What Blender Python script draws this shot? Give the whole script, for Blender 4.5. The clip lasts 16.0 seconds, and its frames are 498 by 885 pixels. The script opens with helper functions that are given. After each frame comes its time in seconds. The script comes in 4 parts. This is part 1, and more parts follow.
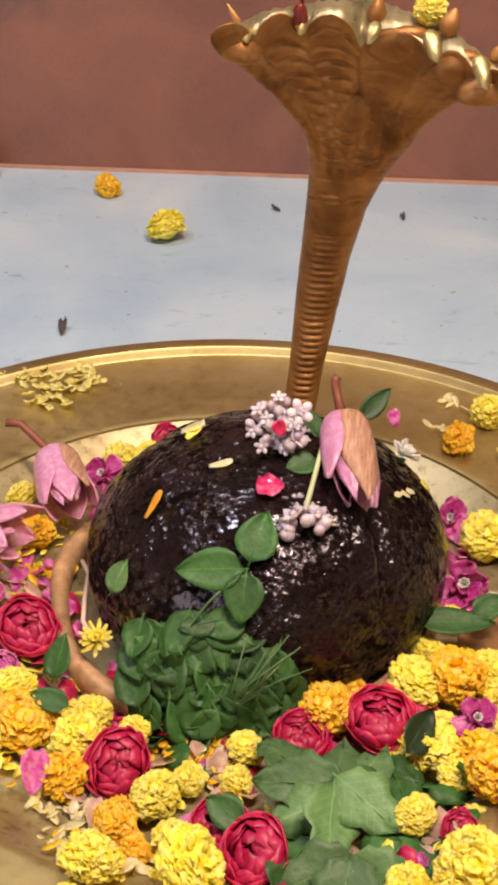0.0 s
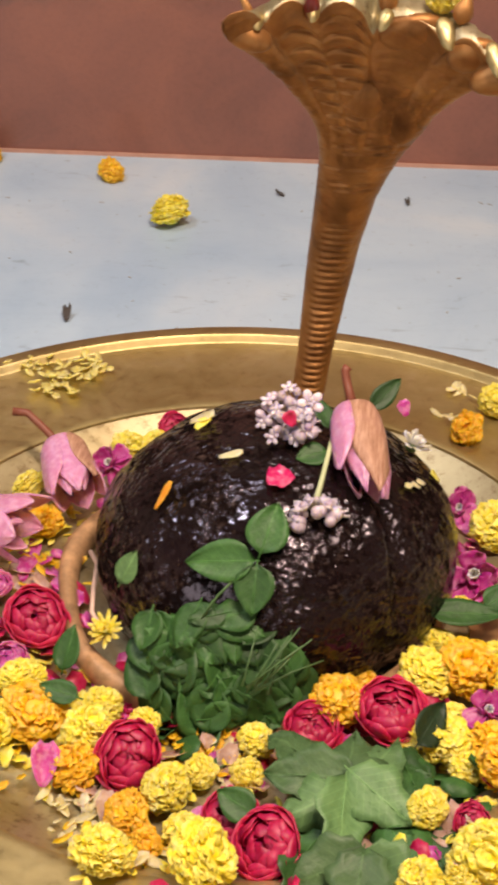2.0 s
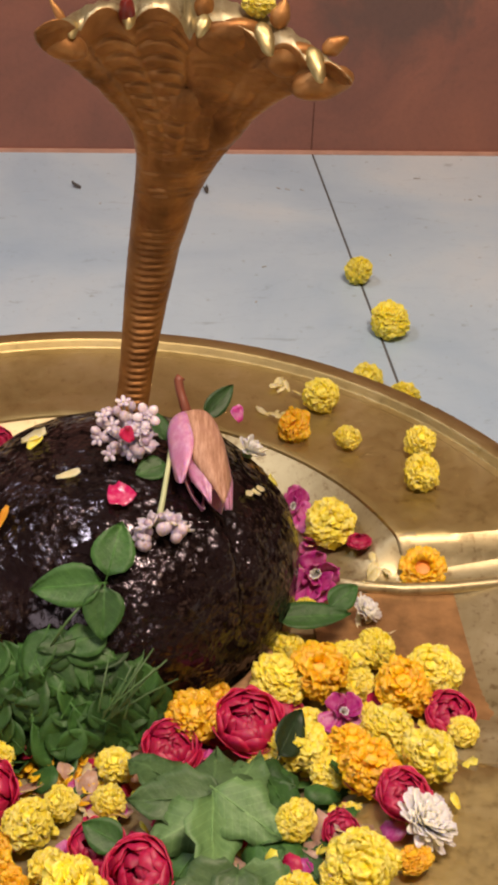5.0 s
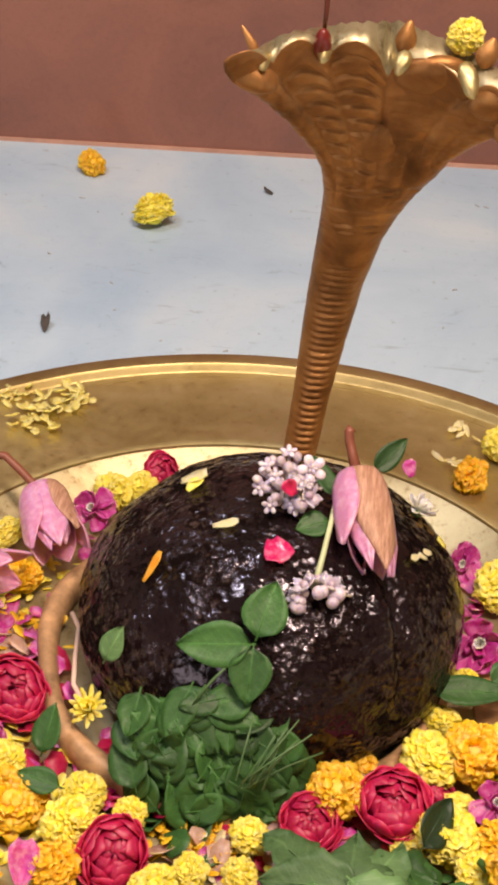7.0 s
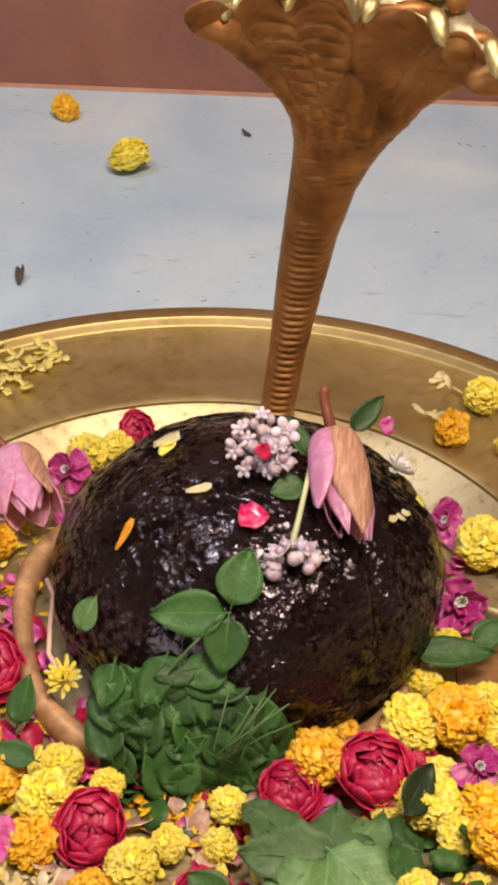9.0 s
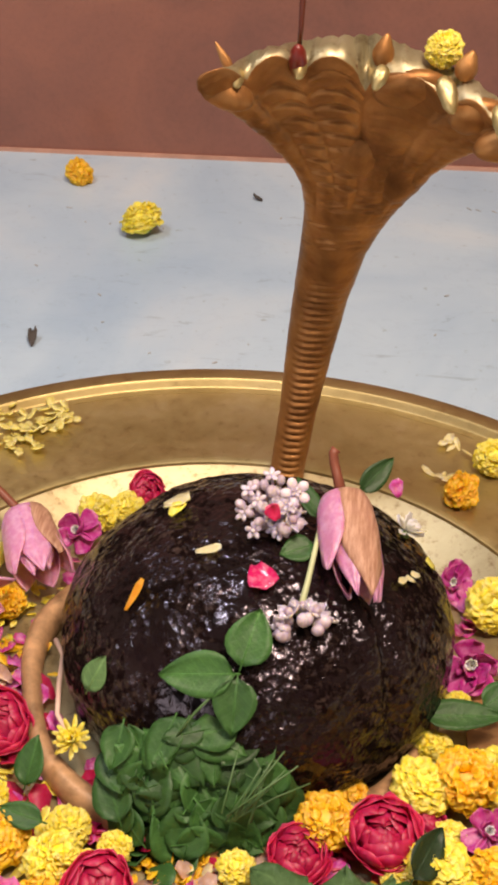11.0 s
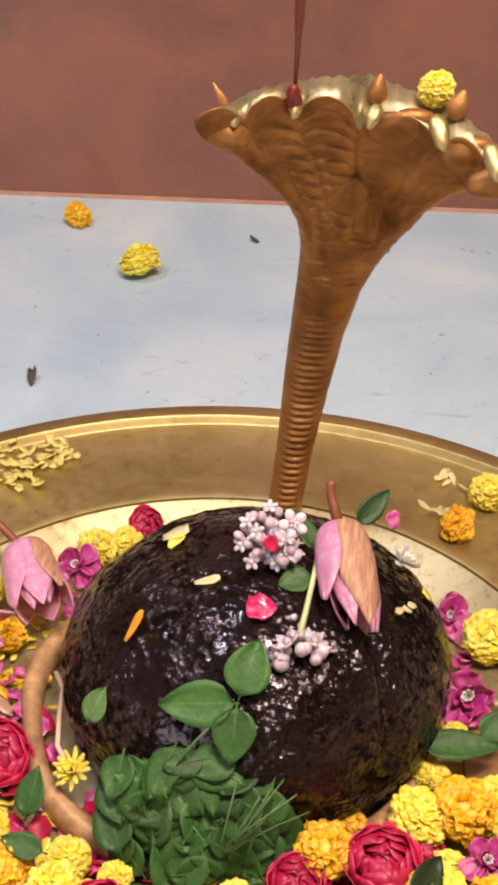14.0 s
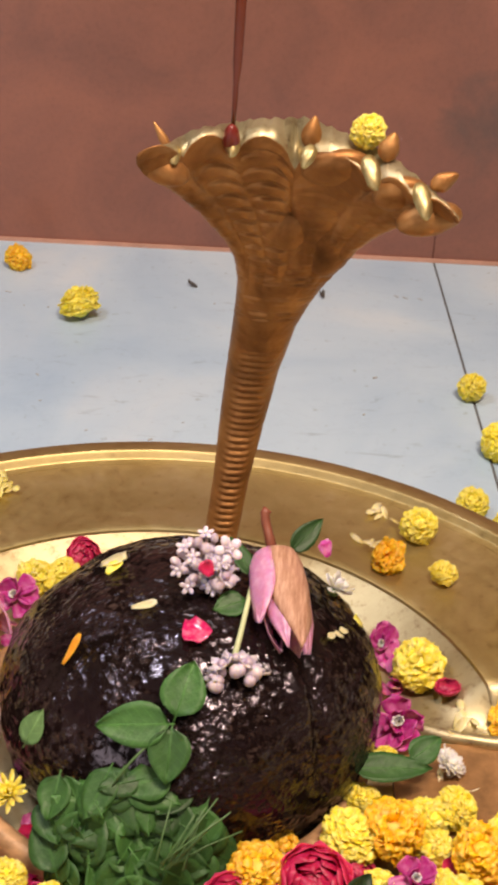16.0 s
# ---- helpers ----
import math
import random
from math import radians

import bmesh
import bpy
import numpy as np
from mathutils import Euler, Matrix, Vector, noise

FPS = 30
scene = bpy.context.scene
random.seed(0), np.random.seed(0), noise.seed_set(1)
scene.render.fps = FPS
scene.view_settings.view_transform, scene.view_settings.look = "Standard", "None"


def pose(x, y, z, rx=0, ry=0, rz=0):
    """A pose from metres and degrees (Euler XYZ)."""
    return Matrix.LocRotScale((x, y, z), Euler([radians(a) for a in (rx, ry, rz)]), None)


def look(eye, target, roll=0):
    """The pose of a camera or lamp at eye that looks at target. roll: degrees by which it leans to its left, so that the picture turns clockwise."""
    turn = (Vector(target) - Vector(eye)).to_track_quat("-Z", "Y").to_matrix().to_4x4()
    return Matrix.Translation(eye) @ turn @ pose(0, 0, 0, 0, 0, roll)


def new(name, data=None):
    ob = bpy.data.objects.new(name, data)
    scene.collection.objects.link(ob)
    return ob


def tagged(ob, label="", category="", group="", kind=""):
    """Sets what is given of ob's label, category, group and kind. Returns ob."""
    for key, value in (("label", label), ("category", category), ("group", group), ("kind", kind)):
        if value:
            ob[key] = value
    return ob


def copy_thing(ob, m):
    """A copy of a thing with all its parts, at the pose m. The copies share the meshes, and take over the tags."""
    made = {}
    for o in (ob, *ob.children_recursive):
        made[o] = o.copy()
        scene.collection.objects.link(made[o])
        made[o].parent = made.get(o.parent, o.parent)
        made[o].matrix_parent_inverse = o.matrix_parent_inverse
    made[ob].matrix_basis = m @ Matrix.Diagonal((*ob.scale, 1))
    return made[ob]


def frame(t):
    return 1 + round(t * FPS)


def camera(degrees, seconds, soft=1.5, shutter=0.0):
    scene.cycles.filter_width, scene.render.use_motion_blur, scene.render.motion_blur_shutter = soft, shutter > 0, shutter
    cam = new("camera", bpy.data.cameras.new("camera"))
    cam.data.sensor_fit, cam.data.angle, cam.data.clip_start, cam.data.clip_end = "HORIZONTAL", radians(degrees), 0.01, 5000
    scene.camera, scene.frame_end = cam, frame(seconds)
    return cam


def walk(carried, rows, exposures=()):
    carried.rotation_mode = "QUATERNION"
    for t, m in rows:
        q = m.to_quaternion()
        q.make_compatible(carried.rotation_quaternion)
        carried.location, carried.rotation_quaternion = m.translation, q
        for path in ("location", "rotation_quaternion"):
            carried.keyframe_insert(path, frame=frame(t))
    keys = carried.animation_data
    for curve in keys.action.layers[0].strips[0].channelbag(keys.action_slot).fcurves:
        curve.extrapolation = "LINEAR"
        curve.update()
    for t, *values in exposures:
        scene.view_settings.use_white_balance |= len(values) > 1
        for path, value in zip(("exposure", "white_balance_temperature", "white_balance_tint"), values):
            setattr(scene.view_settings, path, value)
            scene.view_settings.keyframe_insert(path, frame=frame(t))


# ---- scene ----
cam = camera(20.0, 16.0, soft=3.6, shutter=0.6)
PATH = [
    (0, (0.063, -0.958, 0.916), (-0.088, 0.716, -0.169), 0.1),
    (0.5, (0.063, -0.959, 0.917), (-0.105, 0.717, -0.162), -0.2),
    (1, (0.062, -0.958, 0.918), (-0.119, 0.716, -0.161), -0.3),
    (1.5, (0.059, -0.956, 0.918), (-0.119, 0.708, -0.176), -0.2),
    (2, (0.052, -0.95, 0.919), (-0.094, 0.709, -0.187), 0.2),
    (2.5, (0.049, -0.942, 0.919), (0.001, 0.724, -0.186), 0.1),
    (3, (0.037, -0.936, 0.919), (0.087, 0.715, -0.209), -0.6),
    (3.2, (0.027, -0.941, 0.927), (0.114, 0.698, -0.215), -0.4),
    (5.3, (0.01, -0.906, 0.938), (0.161, 0.737, -0.193), 2.8),
    (5.5, (0.013, -0.897, 0.94), (0.112, 0.752, -0.187), 2.5),
    (6, (0.017, -0.871, 0.944), (-0.004, 0.764, -0.208), 1.5),
    (6.5, (0.018, -0.851, 0.946), (-0.049, 0.775, -0.216), 2.0),
    (7, (0.021, -0.835, 0.948), (-0.079, 0.788, -0.216), 1.9),
    (7.5, (0.025, -0.828, 0.955), (-0.073, 0.786, -0.222), 2.0),
    (8, (0.029, -0.806, 0.948), (-0.036, 0.778, -0.271), 1.7),
    (8.5, (0.031, -0.801, 0.95), (-0.038, 0.769, -0.288), 1.8),
    (9, (0.035, -0.8, 0.95), (-0.052, 0.768, -0.289), 0.9),
    (9.5, (0.036, -0.8, 0.952), (-0.074, 0.787, -0.261), 0.5),
    (9.7, (0.034, -0.801, 0.953), (-0.078, 0.791, -0.253), 0.6),
    (11.8, (0.036, -0.806, 0.952), (-0.063, 0.822, -0.205), 0.9),
    (12, (0.036, -0.807, 0.952), (-0.059, 0.822, -0.205), 0.9),
    (12.5, (0.038, -0.809, 0.951), (-0.038, 0.822, -0.204), 1.3),
    (13, (0.038, -0.813, 0.952), (-0.046, 0.834, -0.181), 1.2),
    (13.5, (0.036, -0.818, 0.954), (-0.073, 0.841, -0.158), 0.9),
    (14, (0.036, -0.822, 0.953), (-0.069, 0.834, -0.163), 0.7),
    (14.5, (0.037, -0.828, 0.954), (-0.044, 0.837, -0.151), 1.0),
    (15, (0.037, -0.835, 0.954), (-0.035, 0.836, -0.142), 1.3),
    (15.5, (0.038, -0.844, 0.954), (-0.012, 0.837, -0.129), 1.6),
    (16, (0.038, -0.858, 0.953), (0.019, 0.845, -0.097), 2.7),
]
EXPOSURES = [(0, 0.06, 7650, 21), (2, 0.05, 7650, 21), (3, -0.10, 7650, 21), (5.5, -0.26, 7900, 22), (6, -0.06, 7650, 21), (6.5, 0.05, 7650, 21), (7.5, 0.14, 7650, 21), (9, -0.05, 7650, 21), (9.5, -0.1, 7650, 21), (12, 0.13, 7650, 21), (14.5, 0.18, 7650, 21), (16, 0.10, 7650, 21)]
walk(cam, [(t, look(eye, target, roll)) for t, eye, target, roll in PATH], EXPOSURES)

# ---- world and light ----
world = bpy.data.worlds.new("temple_air")
world.use_nodes = True
scene.world = world
world.node_tree.nodes["Background"].inputs[0].default_value = (0.80, 0.88, 1.0, 1)
world.node_tree.nodes["Background"].inputs[1].default_value = 0.30


def area_lamp(name, eye, target, sx, sy, watts, colour):
    data = bpy.data.lights.new(name, "AREA")
    data.shape, data.size, data.size_y, data.energy, data.color = "RECTANGLE", sx, sy, watts, colour
    ob = new(name, data)
    ob.matrix_world = look(eye, target)
    return ob


# position, size, power and colour of overhead lights added to match the stone's glints
LAMPS = [((0.42, -0.72, 2.68), 0.90, 0.42, 98, (1.0, 0.90, 0.77)), ((-1.22, 0.18, 2.68), 0.50, 0.26, 29, (0.74, 0.86, 1.0))]
for (lx, ly, lz), sx, sy, watts, tint in LAMPS:
    area_lamp("ceiling_lamp_glow", (lx, ly, lz), (lx, ly, 0), sx, sy, watts, tint)
# fill light from the front, added in an unseen doorway
area_lamp("doorway_daylight", (-1.9, -2.88, 1.25), (0, 0.3, 0.2), 1.3, 2.0, 20, (0.92, 0.95, 1.0))


# ---- materials ----
def material(name):
    m = bpy.data.materials.new(name)
    m.use_nodes = True
    nt = m.node_tree
    return m, nt, nt.nodes["Principled BSDF"]


def link(nt, a, b):
    nt.links.new(a, b)


def coords(nt, scale=1.0):
    tc = nt.nodes.new("ShaderNodeTexCoord")
    mp = nt.nodes.new("ShaderNodeMapping")
    mp.inputs["Scale"].default_value = (scale, scale, scale) if isinstance(scale, (int, float)) else scale
    link(nt, tc.outputs["Object"], mp.inputs["Vector"])
    return mp.outputs["Vector"]


def noise_tex(nt, vec, scale, detail=4.0, rough=0.6, distort=0.0):
    n = nt.nodes.new("ShaderNodeTexNoise")
    n.inputs["Scale"].default_value, n.inputs["Detail"].default_value = scale, detail
    n.inputs["Roughness"].default_value, n.inputs["Distortion"].default_value = rough, distort
    link(nt, vec, n.inputs["Vector"])
    return n.outputs["Fac"]


def ramp(nt, fac, stops):
    r = nt.nodes.new("ShaderNodeValToRGB")
    els = r.color_ramp.elements
    while len(els) < len(stops):
        els.new(0.5)
    for el, (p, c) in zip(els, stops):
        el.position = p
        el.color = (*c, 1) if len(c) == 3 else c
    link(nt, fac, r.inputs["Fac"])
    return r.outputs["Color"]


def mix(nt, fac, a, b, kind="MIX"):
    n = nt.nodes.new("ShaderNodeMix")
    n.data_type, n.blend_type = "RGBA", kind
    for sock, v in ((n.inputs[0], fac), (n.inputs[6], a), (n.inputs[7], b)):
        if isinstance(v, (int, float)):
            sock.default_value = v
        elif isinstance(v, tuple):
            sock.default_value = (*v, 1)
        else:
            link(nt, v, sock)
    return n.outputs[2]


def bump(nt, bsdf, height, strength, dist=0.002):
    b = nt.nodes.new("ShaderNodeBump")
    b.inputs["Strength"].default_value, b.inputs["Distance"].default_value = strength, dist
    link(nt, height, b.inputs["Height"])
    link(nt, b.outputs["Normal"], bsdf.inputs["Normal"])


def grey(v):
    return (v, v, v)


def brass_material():
    m, nt, b = material("aged_brass")
    v = coords(nt)
    big = noise_tex(nt, v, 9, 5, 0.65, 0.4)
    fine = noise_tex(nt, v, 90, 4, 0.7)
    col = ramp(nt, big, [(0.3, (0.42, 0.315, 0.135)), (0.55, (0.56, 0.445, 0.22)), (0.75, (0.67, 0.565, 0.34))])
    spots = ramp(nt, fine, [(0.30, (0.30, 0.20, 0.08)), (0.42, (1, 1, 1))])
    link(nt, mix(nt, 0.25, col, spots, "MULTIPLY"), b.inputs["Base Color"])
    b.inputs["Metallic"].default_value = 1.0
    link(nt, ramp(nt, fine, [(0.3, grey(0.40)), (0.7, grey(0.54))]), b.inputs["Roughness"])
    bump(nt, b, fine, 0.12, 0.001)
    return m


def dull_brass_material():
    """Worn, greyish metal inside the bowl, dulled by water and paste."""
    m, nt, b = material("dull_worn_brass")
    v = coords(nt)
    big = noise_tex(nt, v, 12, 5, 0.65, 0.6)
    fine = noise_tex(nt, v, 110, 4, 0.7)
    col = ramp(nt, big, [(0.3, (0.32, 0.255, 0.14)), (0.55, (0.43, 0.365, 0.225)), (0.75, (0.54, 0.475, 0.33))])
    spots = ramp(nt, fine, [(0.32, (0.35, 0.22, 0.12)), (0.46, (1, 1, 1))])
    link(nt, mix(nt, 0.6, col, spots, "MULTIPLY"), b.inputs["Base Color"])
    b.inputs["Metallic"].default_value = 0.8
    link(nt, ramp(nt, big, [(0.3, grey(0.36)), (0.7, grey(0.58))]), b.inputs["Roughness"])
    bump(nt, b, fine, 0.2, 0.001)
    return m


def copper_material():
    m, nt, b = material("dark_copper_bronze")
    v = coords(nt)
    big = noise_tex(nt, v, 18, 5, 0.6, 0.5)
    fine = noise_tex(nt, v, 140, 4, 0.7)
    link(nt, ramp(nt, big, [(0.3, (0.145, 0.056, 0.018)), (0.52, (0.36, 0.162, 0.055)), (0.75, (0.54, 0.275, 0.105))]), b.inputs["Base Color"])
    b.inputs["Metallic"].default_value = 0.72
    link(nt, ramp(nt, fine, [(0.3, grey(0.42)), (0.7, grey(0.60))]), b.inputs["Roughness"])
    bump(nt, b, mix(nt, 0.5, fine, noise_tex(nt, v, 60, 4, 0.65)), 0.45, 0.002)
    return m


def stone_material():
    m, nt, b = material("oiled_black_stone")
    v = coords(nt)
    big = noise_tex(nt, v, 14, 5, 0.6)
    mid = noise_tex(nt, v, 60, 4, 0.6, 0.3)
    fine = noise_tex(nt, v, 165, 3, 0.55, 0.4)
    col = ramp(nt, big, [(0.3, (0.004, 0.002, 0.002)), (0.6, (0.008, 0.004, 0.005)), (0.8, (0.014, 0.008, 0.009))])
    fleck = ramp(nt, noise_tex(nt, v, 150, 3, 0.6), [(0.60, (0, 0, 0)), (0.70, (0.014, 0.008, 0.008))])
    link(nt, mix(nt, ramp(nt, big, [(0.40, grey(0.15)), (0.62, grey(1.0))]), col, fleck, "ADD"), b.inputs["Base Color"])
    vor = nt.nodes.new("ShaderNodeTexVoronoi")
    vor.inputs["Scale"].default_value = 170
    link(nt, v, vor.inputs["Vector"])
    hgt = mix(nt, 0.35, mix(nt, 0.35, fine, mid), vor.outputs["Distance"])
    hgt = mix(nt, ramp(nt, noise_tex(nt, v, 26, 3, 0.6), [(0.36, grey(0.15)), (0.58, grey(1.0))]), (0.5, 0.5, 0.5), hgt)
    oil = mix(nt, 0.55, noise_tex(nt, v, 120, 2, 0.5, 0.3), noise_tex(nt, v, 20, 3, 0.6))
    b.inputs["Roughness"].default_value = 0.12
    b.inputs["Specular IOR Level"].default_value = 0.55
    b.inputs["Specular Tint"].default_value = (0.96, 0.86, 1.0, 1)
    bump(nt, b, hgt, 1.0, 0.0050)
    matt = nt.nodes.new("ShaderNodeBsdfDiffuse")
    crust = ramp(nt, noise_tex(nt, v, 190, 3, 0.65), [(0.50, (0.006, 0.003, 0.003)), (0.66, (0.050, 0.032, 0.028))])
    link(nt, mix(nt, ramp(nt, big, [(0.42, grey(0.0)), (0.60, grey(1.0))]), (0.005, 0.003, 0.003), crust), matt.inputs["Color"])
    both = nt.nodes.new("ShaderNodeMixShader")
    link(nt, ramp(nt, oil, [(0.45, grey(0.05)), (0.52, grey(1.0))]), both.inputs["Fac"])
    link(nt, matt.outputs["BSDF"], both.inputs[1])
    link(nt, b.outputs["BSDF"], both.inputs[2])
    link(nt, both.outputs["Shader"], nt.nodes["Material Output"].inputs["Surface"])
    return m


def marble_material():
    m, nt, b = material("white_marble")
    v = coords(nt)
    cloud = noise_tex(nt, v, 2.6, 5, 0.55, 0.6)
    vein = noise_tex(nt, coords(nt, (1.0, 2.2, 1.0)), 6, 6, 0.6, 1.6)
    grit = noise_tex(nt, v, 70, 4, 0.6)
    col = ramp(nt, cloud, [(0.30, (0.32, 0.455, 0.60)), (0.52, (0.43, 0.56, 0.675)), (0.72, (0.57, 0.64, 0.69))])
    # a broad bluish reflection, painted into the marble colour round one spot
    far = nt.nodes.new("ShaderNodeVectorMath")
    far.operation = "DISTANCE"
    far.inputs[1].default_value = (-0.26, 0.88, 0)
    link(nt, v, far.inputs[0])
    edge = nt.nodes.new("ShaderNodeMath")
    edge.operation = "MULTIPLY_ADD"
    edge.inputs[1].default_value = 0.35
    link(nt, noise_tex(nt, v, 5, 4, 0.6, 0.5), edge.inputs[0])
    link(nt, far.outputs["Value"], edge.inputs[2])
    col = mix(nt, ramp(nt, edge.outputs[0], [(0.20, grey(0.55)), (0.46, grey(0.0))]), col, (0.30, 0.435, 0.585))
    veins = ramp(nt, vein, [(0.485, (1, 1, 1)), (0.5, (0.94, 0.945, 0.955)), (0.515, (1, 1, 1))])
    col = mix(nt, 1.0, col, veins, "MULTIPLY")
    dirt = ramp(nt, grit, [(0.27, (0.55, 0.53, 0.50)), (0.36, (1, 1, 1))])
    scuff = ramp(nt, noise_tex(nt, coords(nt, (1.0, 3.0, 1.0)), 13, 5, 0.65, 0.8), [(0.62, (1, 1, 1)), (0.74, (0.62, 0.62, 0.63))])
    col = mix(nt, 0.8, col, scuff, "MULTIPLY")
    link(nt, mix(nt, 0.6, col, dirt, "MULTIPLY"), b.inputs["Base Color"])
    link(nt, ramp(nt, cloud, [(0.3, grey(0.28)), (0.7, grey(0.42))]), b.inputs["Roughness"])
    bump(nt, b, grit, 0.05, 0.001)
    return m


def granite_material():
    m, nt, b = material("red_granite")
    v = coords(nt)
    big = noise_tex(nt, v, 4.5, 5, 0.6, 0.8)
    fine = noise_tex(nt, v, 130, 4, 0.7)
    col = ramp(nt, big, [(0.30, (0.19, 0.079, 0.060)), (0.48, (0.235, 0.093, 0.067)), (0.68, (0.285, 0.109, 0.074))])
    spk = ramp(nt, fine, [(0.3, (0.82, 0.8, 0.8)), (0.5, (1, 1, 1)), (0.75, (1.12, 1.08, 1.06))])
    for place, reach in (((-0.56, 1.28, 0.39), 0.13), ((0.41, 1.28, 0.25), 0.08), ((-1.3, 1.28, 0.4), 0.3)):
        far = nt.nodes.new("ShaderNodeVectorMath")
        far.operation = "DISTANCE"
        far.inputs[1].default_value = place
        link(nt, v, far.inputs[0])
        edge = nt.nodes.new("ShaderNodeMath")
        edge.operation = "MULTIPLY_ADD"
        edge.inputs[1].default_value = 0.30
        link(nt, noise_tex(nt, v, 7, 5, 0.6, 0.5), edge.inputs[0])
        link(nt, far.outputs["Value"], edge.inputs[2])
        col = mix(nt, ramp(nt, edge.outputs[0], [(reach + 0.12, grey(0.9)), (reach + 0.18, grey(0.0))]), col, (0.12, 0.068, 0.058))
    link(nt, mix(nt, 0.5, col, spk, "MULTIPLY"), b.inputs["Base Color"])
    link(nt, ramp(nt, fine, [(0.3, grey(0.32)), (0.7, grey(0.45))]), b.inputs["Roughness"])
    return m


def plain(name, colour, rough=0.6, var=0.15, scale=30, metal=0.0):
    m, nt, b = material(name)
    v = coords(nt)
    n = noise_tex(nt, v, scale, 4, 0.6)
    lo = tuple(c * (1 - var) for c in colour)
    hi = tuple(min(1, c * (1 + var)) for c in colour)
    link(nt, ramp(nt, n, [(0.3, lo), (0.7, hi)]), b.inputs["Base Color"])
    b.inputs["Roughness"].default_value, b.inputs["Metallic"].default_value = rough, metal
    bump(nt, b, n, 0.1, 0.001)
    return m


def petal_material(name, dark, light, pale, rough=0.5, through_light=0.55):
    """A petal: colour varies from flower to flower, from petal to petal and in fine streaks."""
    m, nt, b = material(name)
    info = nt.nodes.new("ShaderNodeObjectInfo")
    geo = nt.nodes.new("ShaderNodeNewGeometry")
    v = coords(nt)
    streak = noise_tex(nt, v, 160, 3, 0.6)
    a = mix(nt, geo.outputs["Random Per Island"], dark, light)
    c = mix(nt, ramp(nt, streak, [(0.42, grey(0.0)), (0.75, grey(0.55))]), a, pale)
    hue = nt.nodes.new("ShaderNodeHueSaturation")
    mr = nt.nodes.new("ShaderNodeMapRange")
    mr.inputs["To Min"].default_value, mr.inputs["To Max"].default_value = 0.88, 1.08
    link(nt, info.outputs["Random"], mr.inputs["Value"])
    link(nt, mr.outputs["Result"], hue.inputs["Value"])
    link(nt, c, hue.inputs["Color"])
    link(nt, hue.outputs["Color"], b.inputs["Base Color"])
    b.inputs["Roughness"].default_value = rough
    b.inputs["Subsurface Weight"].default_value = through_light
    b.inputs["Subsurface Radius"].default_value = (0.010, 0.008, 0.003)
    b.inputs["Subsurface Scale"].default_value = 0.9
    return m


def fibre_material():
    """A drying outer petal with fibres along its length."""
    m, nt, b = material("brown_fibrous_petal")
    fibre = noise_tex(nt, coords(nt, (1.0, 0.10, 0.35)), 420, 4, 0.65)
    blot = noise_tex(nt, coords(nt), 40, 3, 0.6)
    col = ramp(nt, fibre, [(0.32, (0.27, 0.125, 0.075)), (0.50, (0.38, 0.195, 0.125)), (0.68, (0.52, 0.30, 0.21))])
    link(nt, mix(nt, ramp(nt, blot, [(0.45, grey(0.0)), (0.70, grey(0.15))]), col, (0.55, 0.26, 0.28)), b.inputs["Base Color"])
    b.inputs["Roughness"].default_value = 0.6
    bump(nt, b, fibre, 0.6, 0.001)
    return m


def leaf_material(name, dark, light):
    m, nt, b = material(name)
    info = nt.nodes.new("ShaderNodeObjectInfo")
    v = coords(nt)
    n = noise_tex(nt, v, 45, 4, 0.6)
    sep = nt.nodes.new("ShaderNodeSeparateXYZ")
    link(nt, v, sep.inputs[0])

    def calc(op, p, q=None, k=None):
        node = nt.nodes.new("ShaderNodeMath")
        node.operation = op
        for sock, val in zip(node.inputs, (p, q, k)):
            if val is None:
                continue
            if isinstance(val, (int, float)):
                sock.default_value = val
            else:
                link(nt, val, sock)
        return node.outputs[0]

    side = calc("ABSOLUTE", sep.outputs["X"])
    vein = calc("SINE", calc("MULTIPLY", calc("SUBTRACT", sep.outputs["Y"], calc("MULTIPLY", side, 0.8)), 900))
    rib = calc("LESS_THAN", side, 0.0009)
    a = ramp(nt, n, [(0.3, dark), (0.7, light)])
    a = mix(nt, ramp(nt, vein, [(0.86, grey(0)), (1.0, grey(0.16))]), a, tuple(min(1, c * 1.8) for c in light))
    a = mix(nt, calc("MULTIPLY", rib, 0.18), a, tuple(min(1, c * 2.2) for c in light))
    hue = nt.nodes.new("ShaderNodeHueSaturation")
    mr = nt.nodes.new("ShaderNodeMapRange")
    mr.inputs["To Min"].default_value, mr.inputs["To Max"].default_value = 0.55, 1.35
    link(nt, info.outputs["Random"], mr.inputs["Value"])
    link(nt, mr.outputs["Result"], hue.inputs["Value"])
    link(nt, a, hue.inputs["Color"])
    link(nt, hue.outputs["Color"], b.inputs["Base Color"])
    b.inputs["Roughness"].default_value = 0.52
    b.inputs["Specular IOR Level"].default_value = 0.35
    bump(nt, b, mix(nt, 0.4, n, noise_tex(nt, v, 150, 3, 0.6)), 0.6, 0.003)
    return m


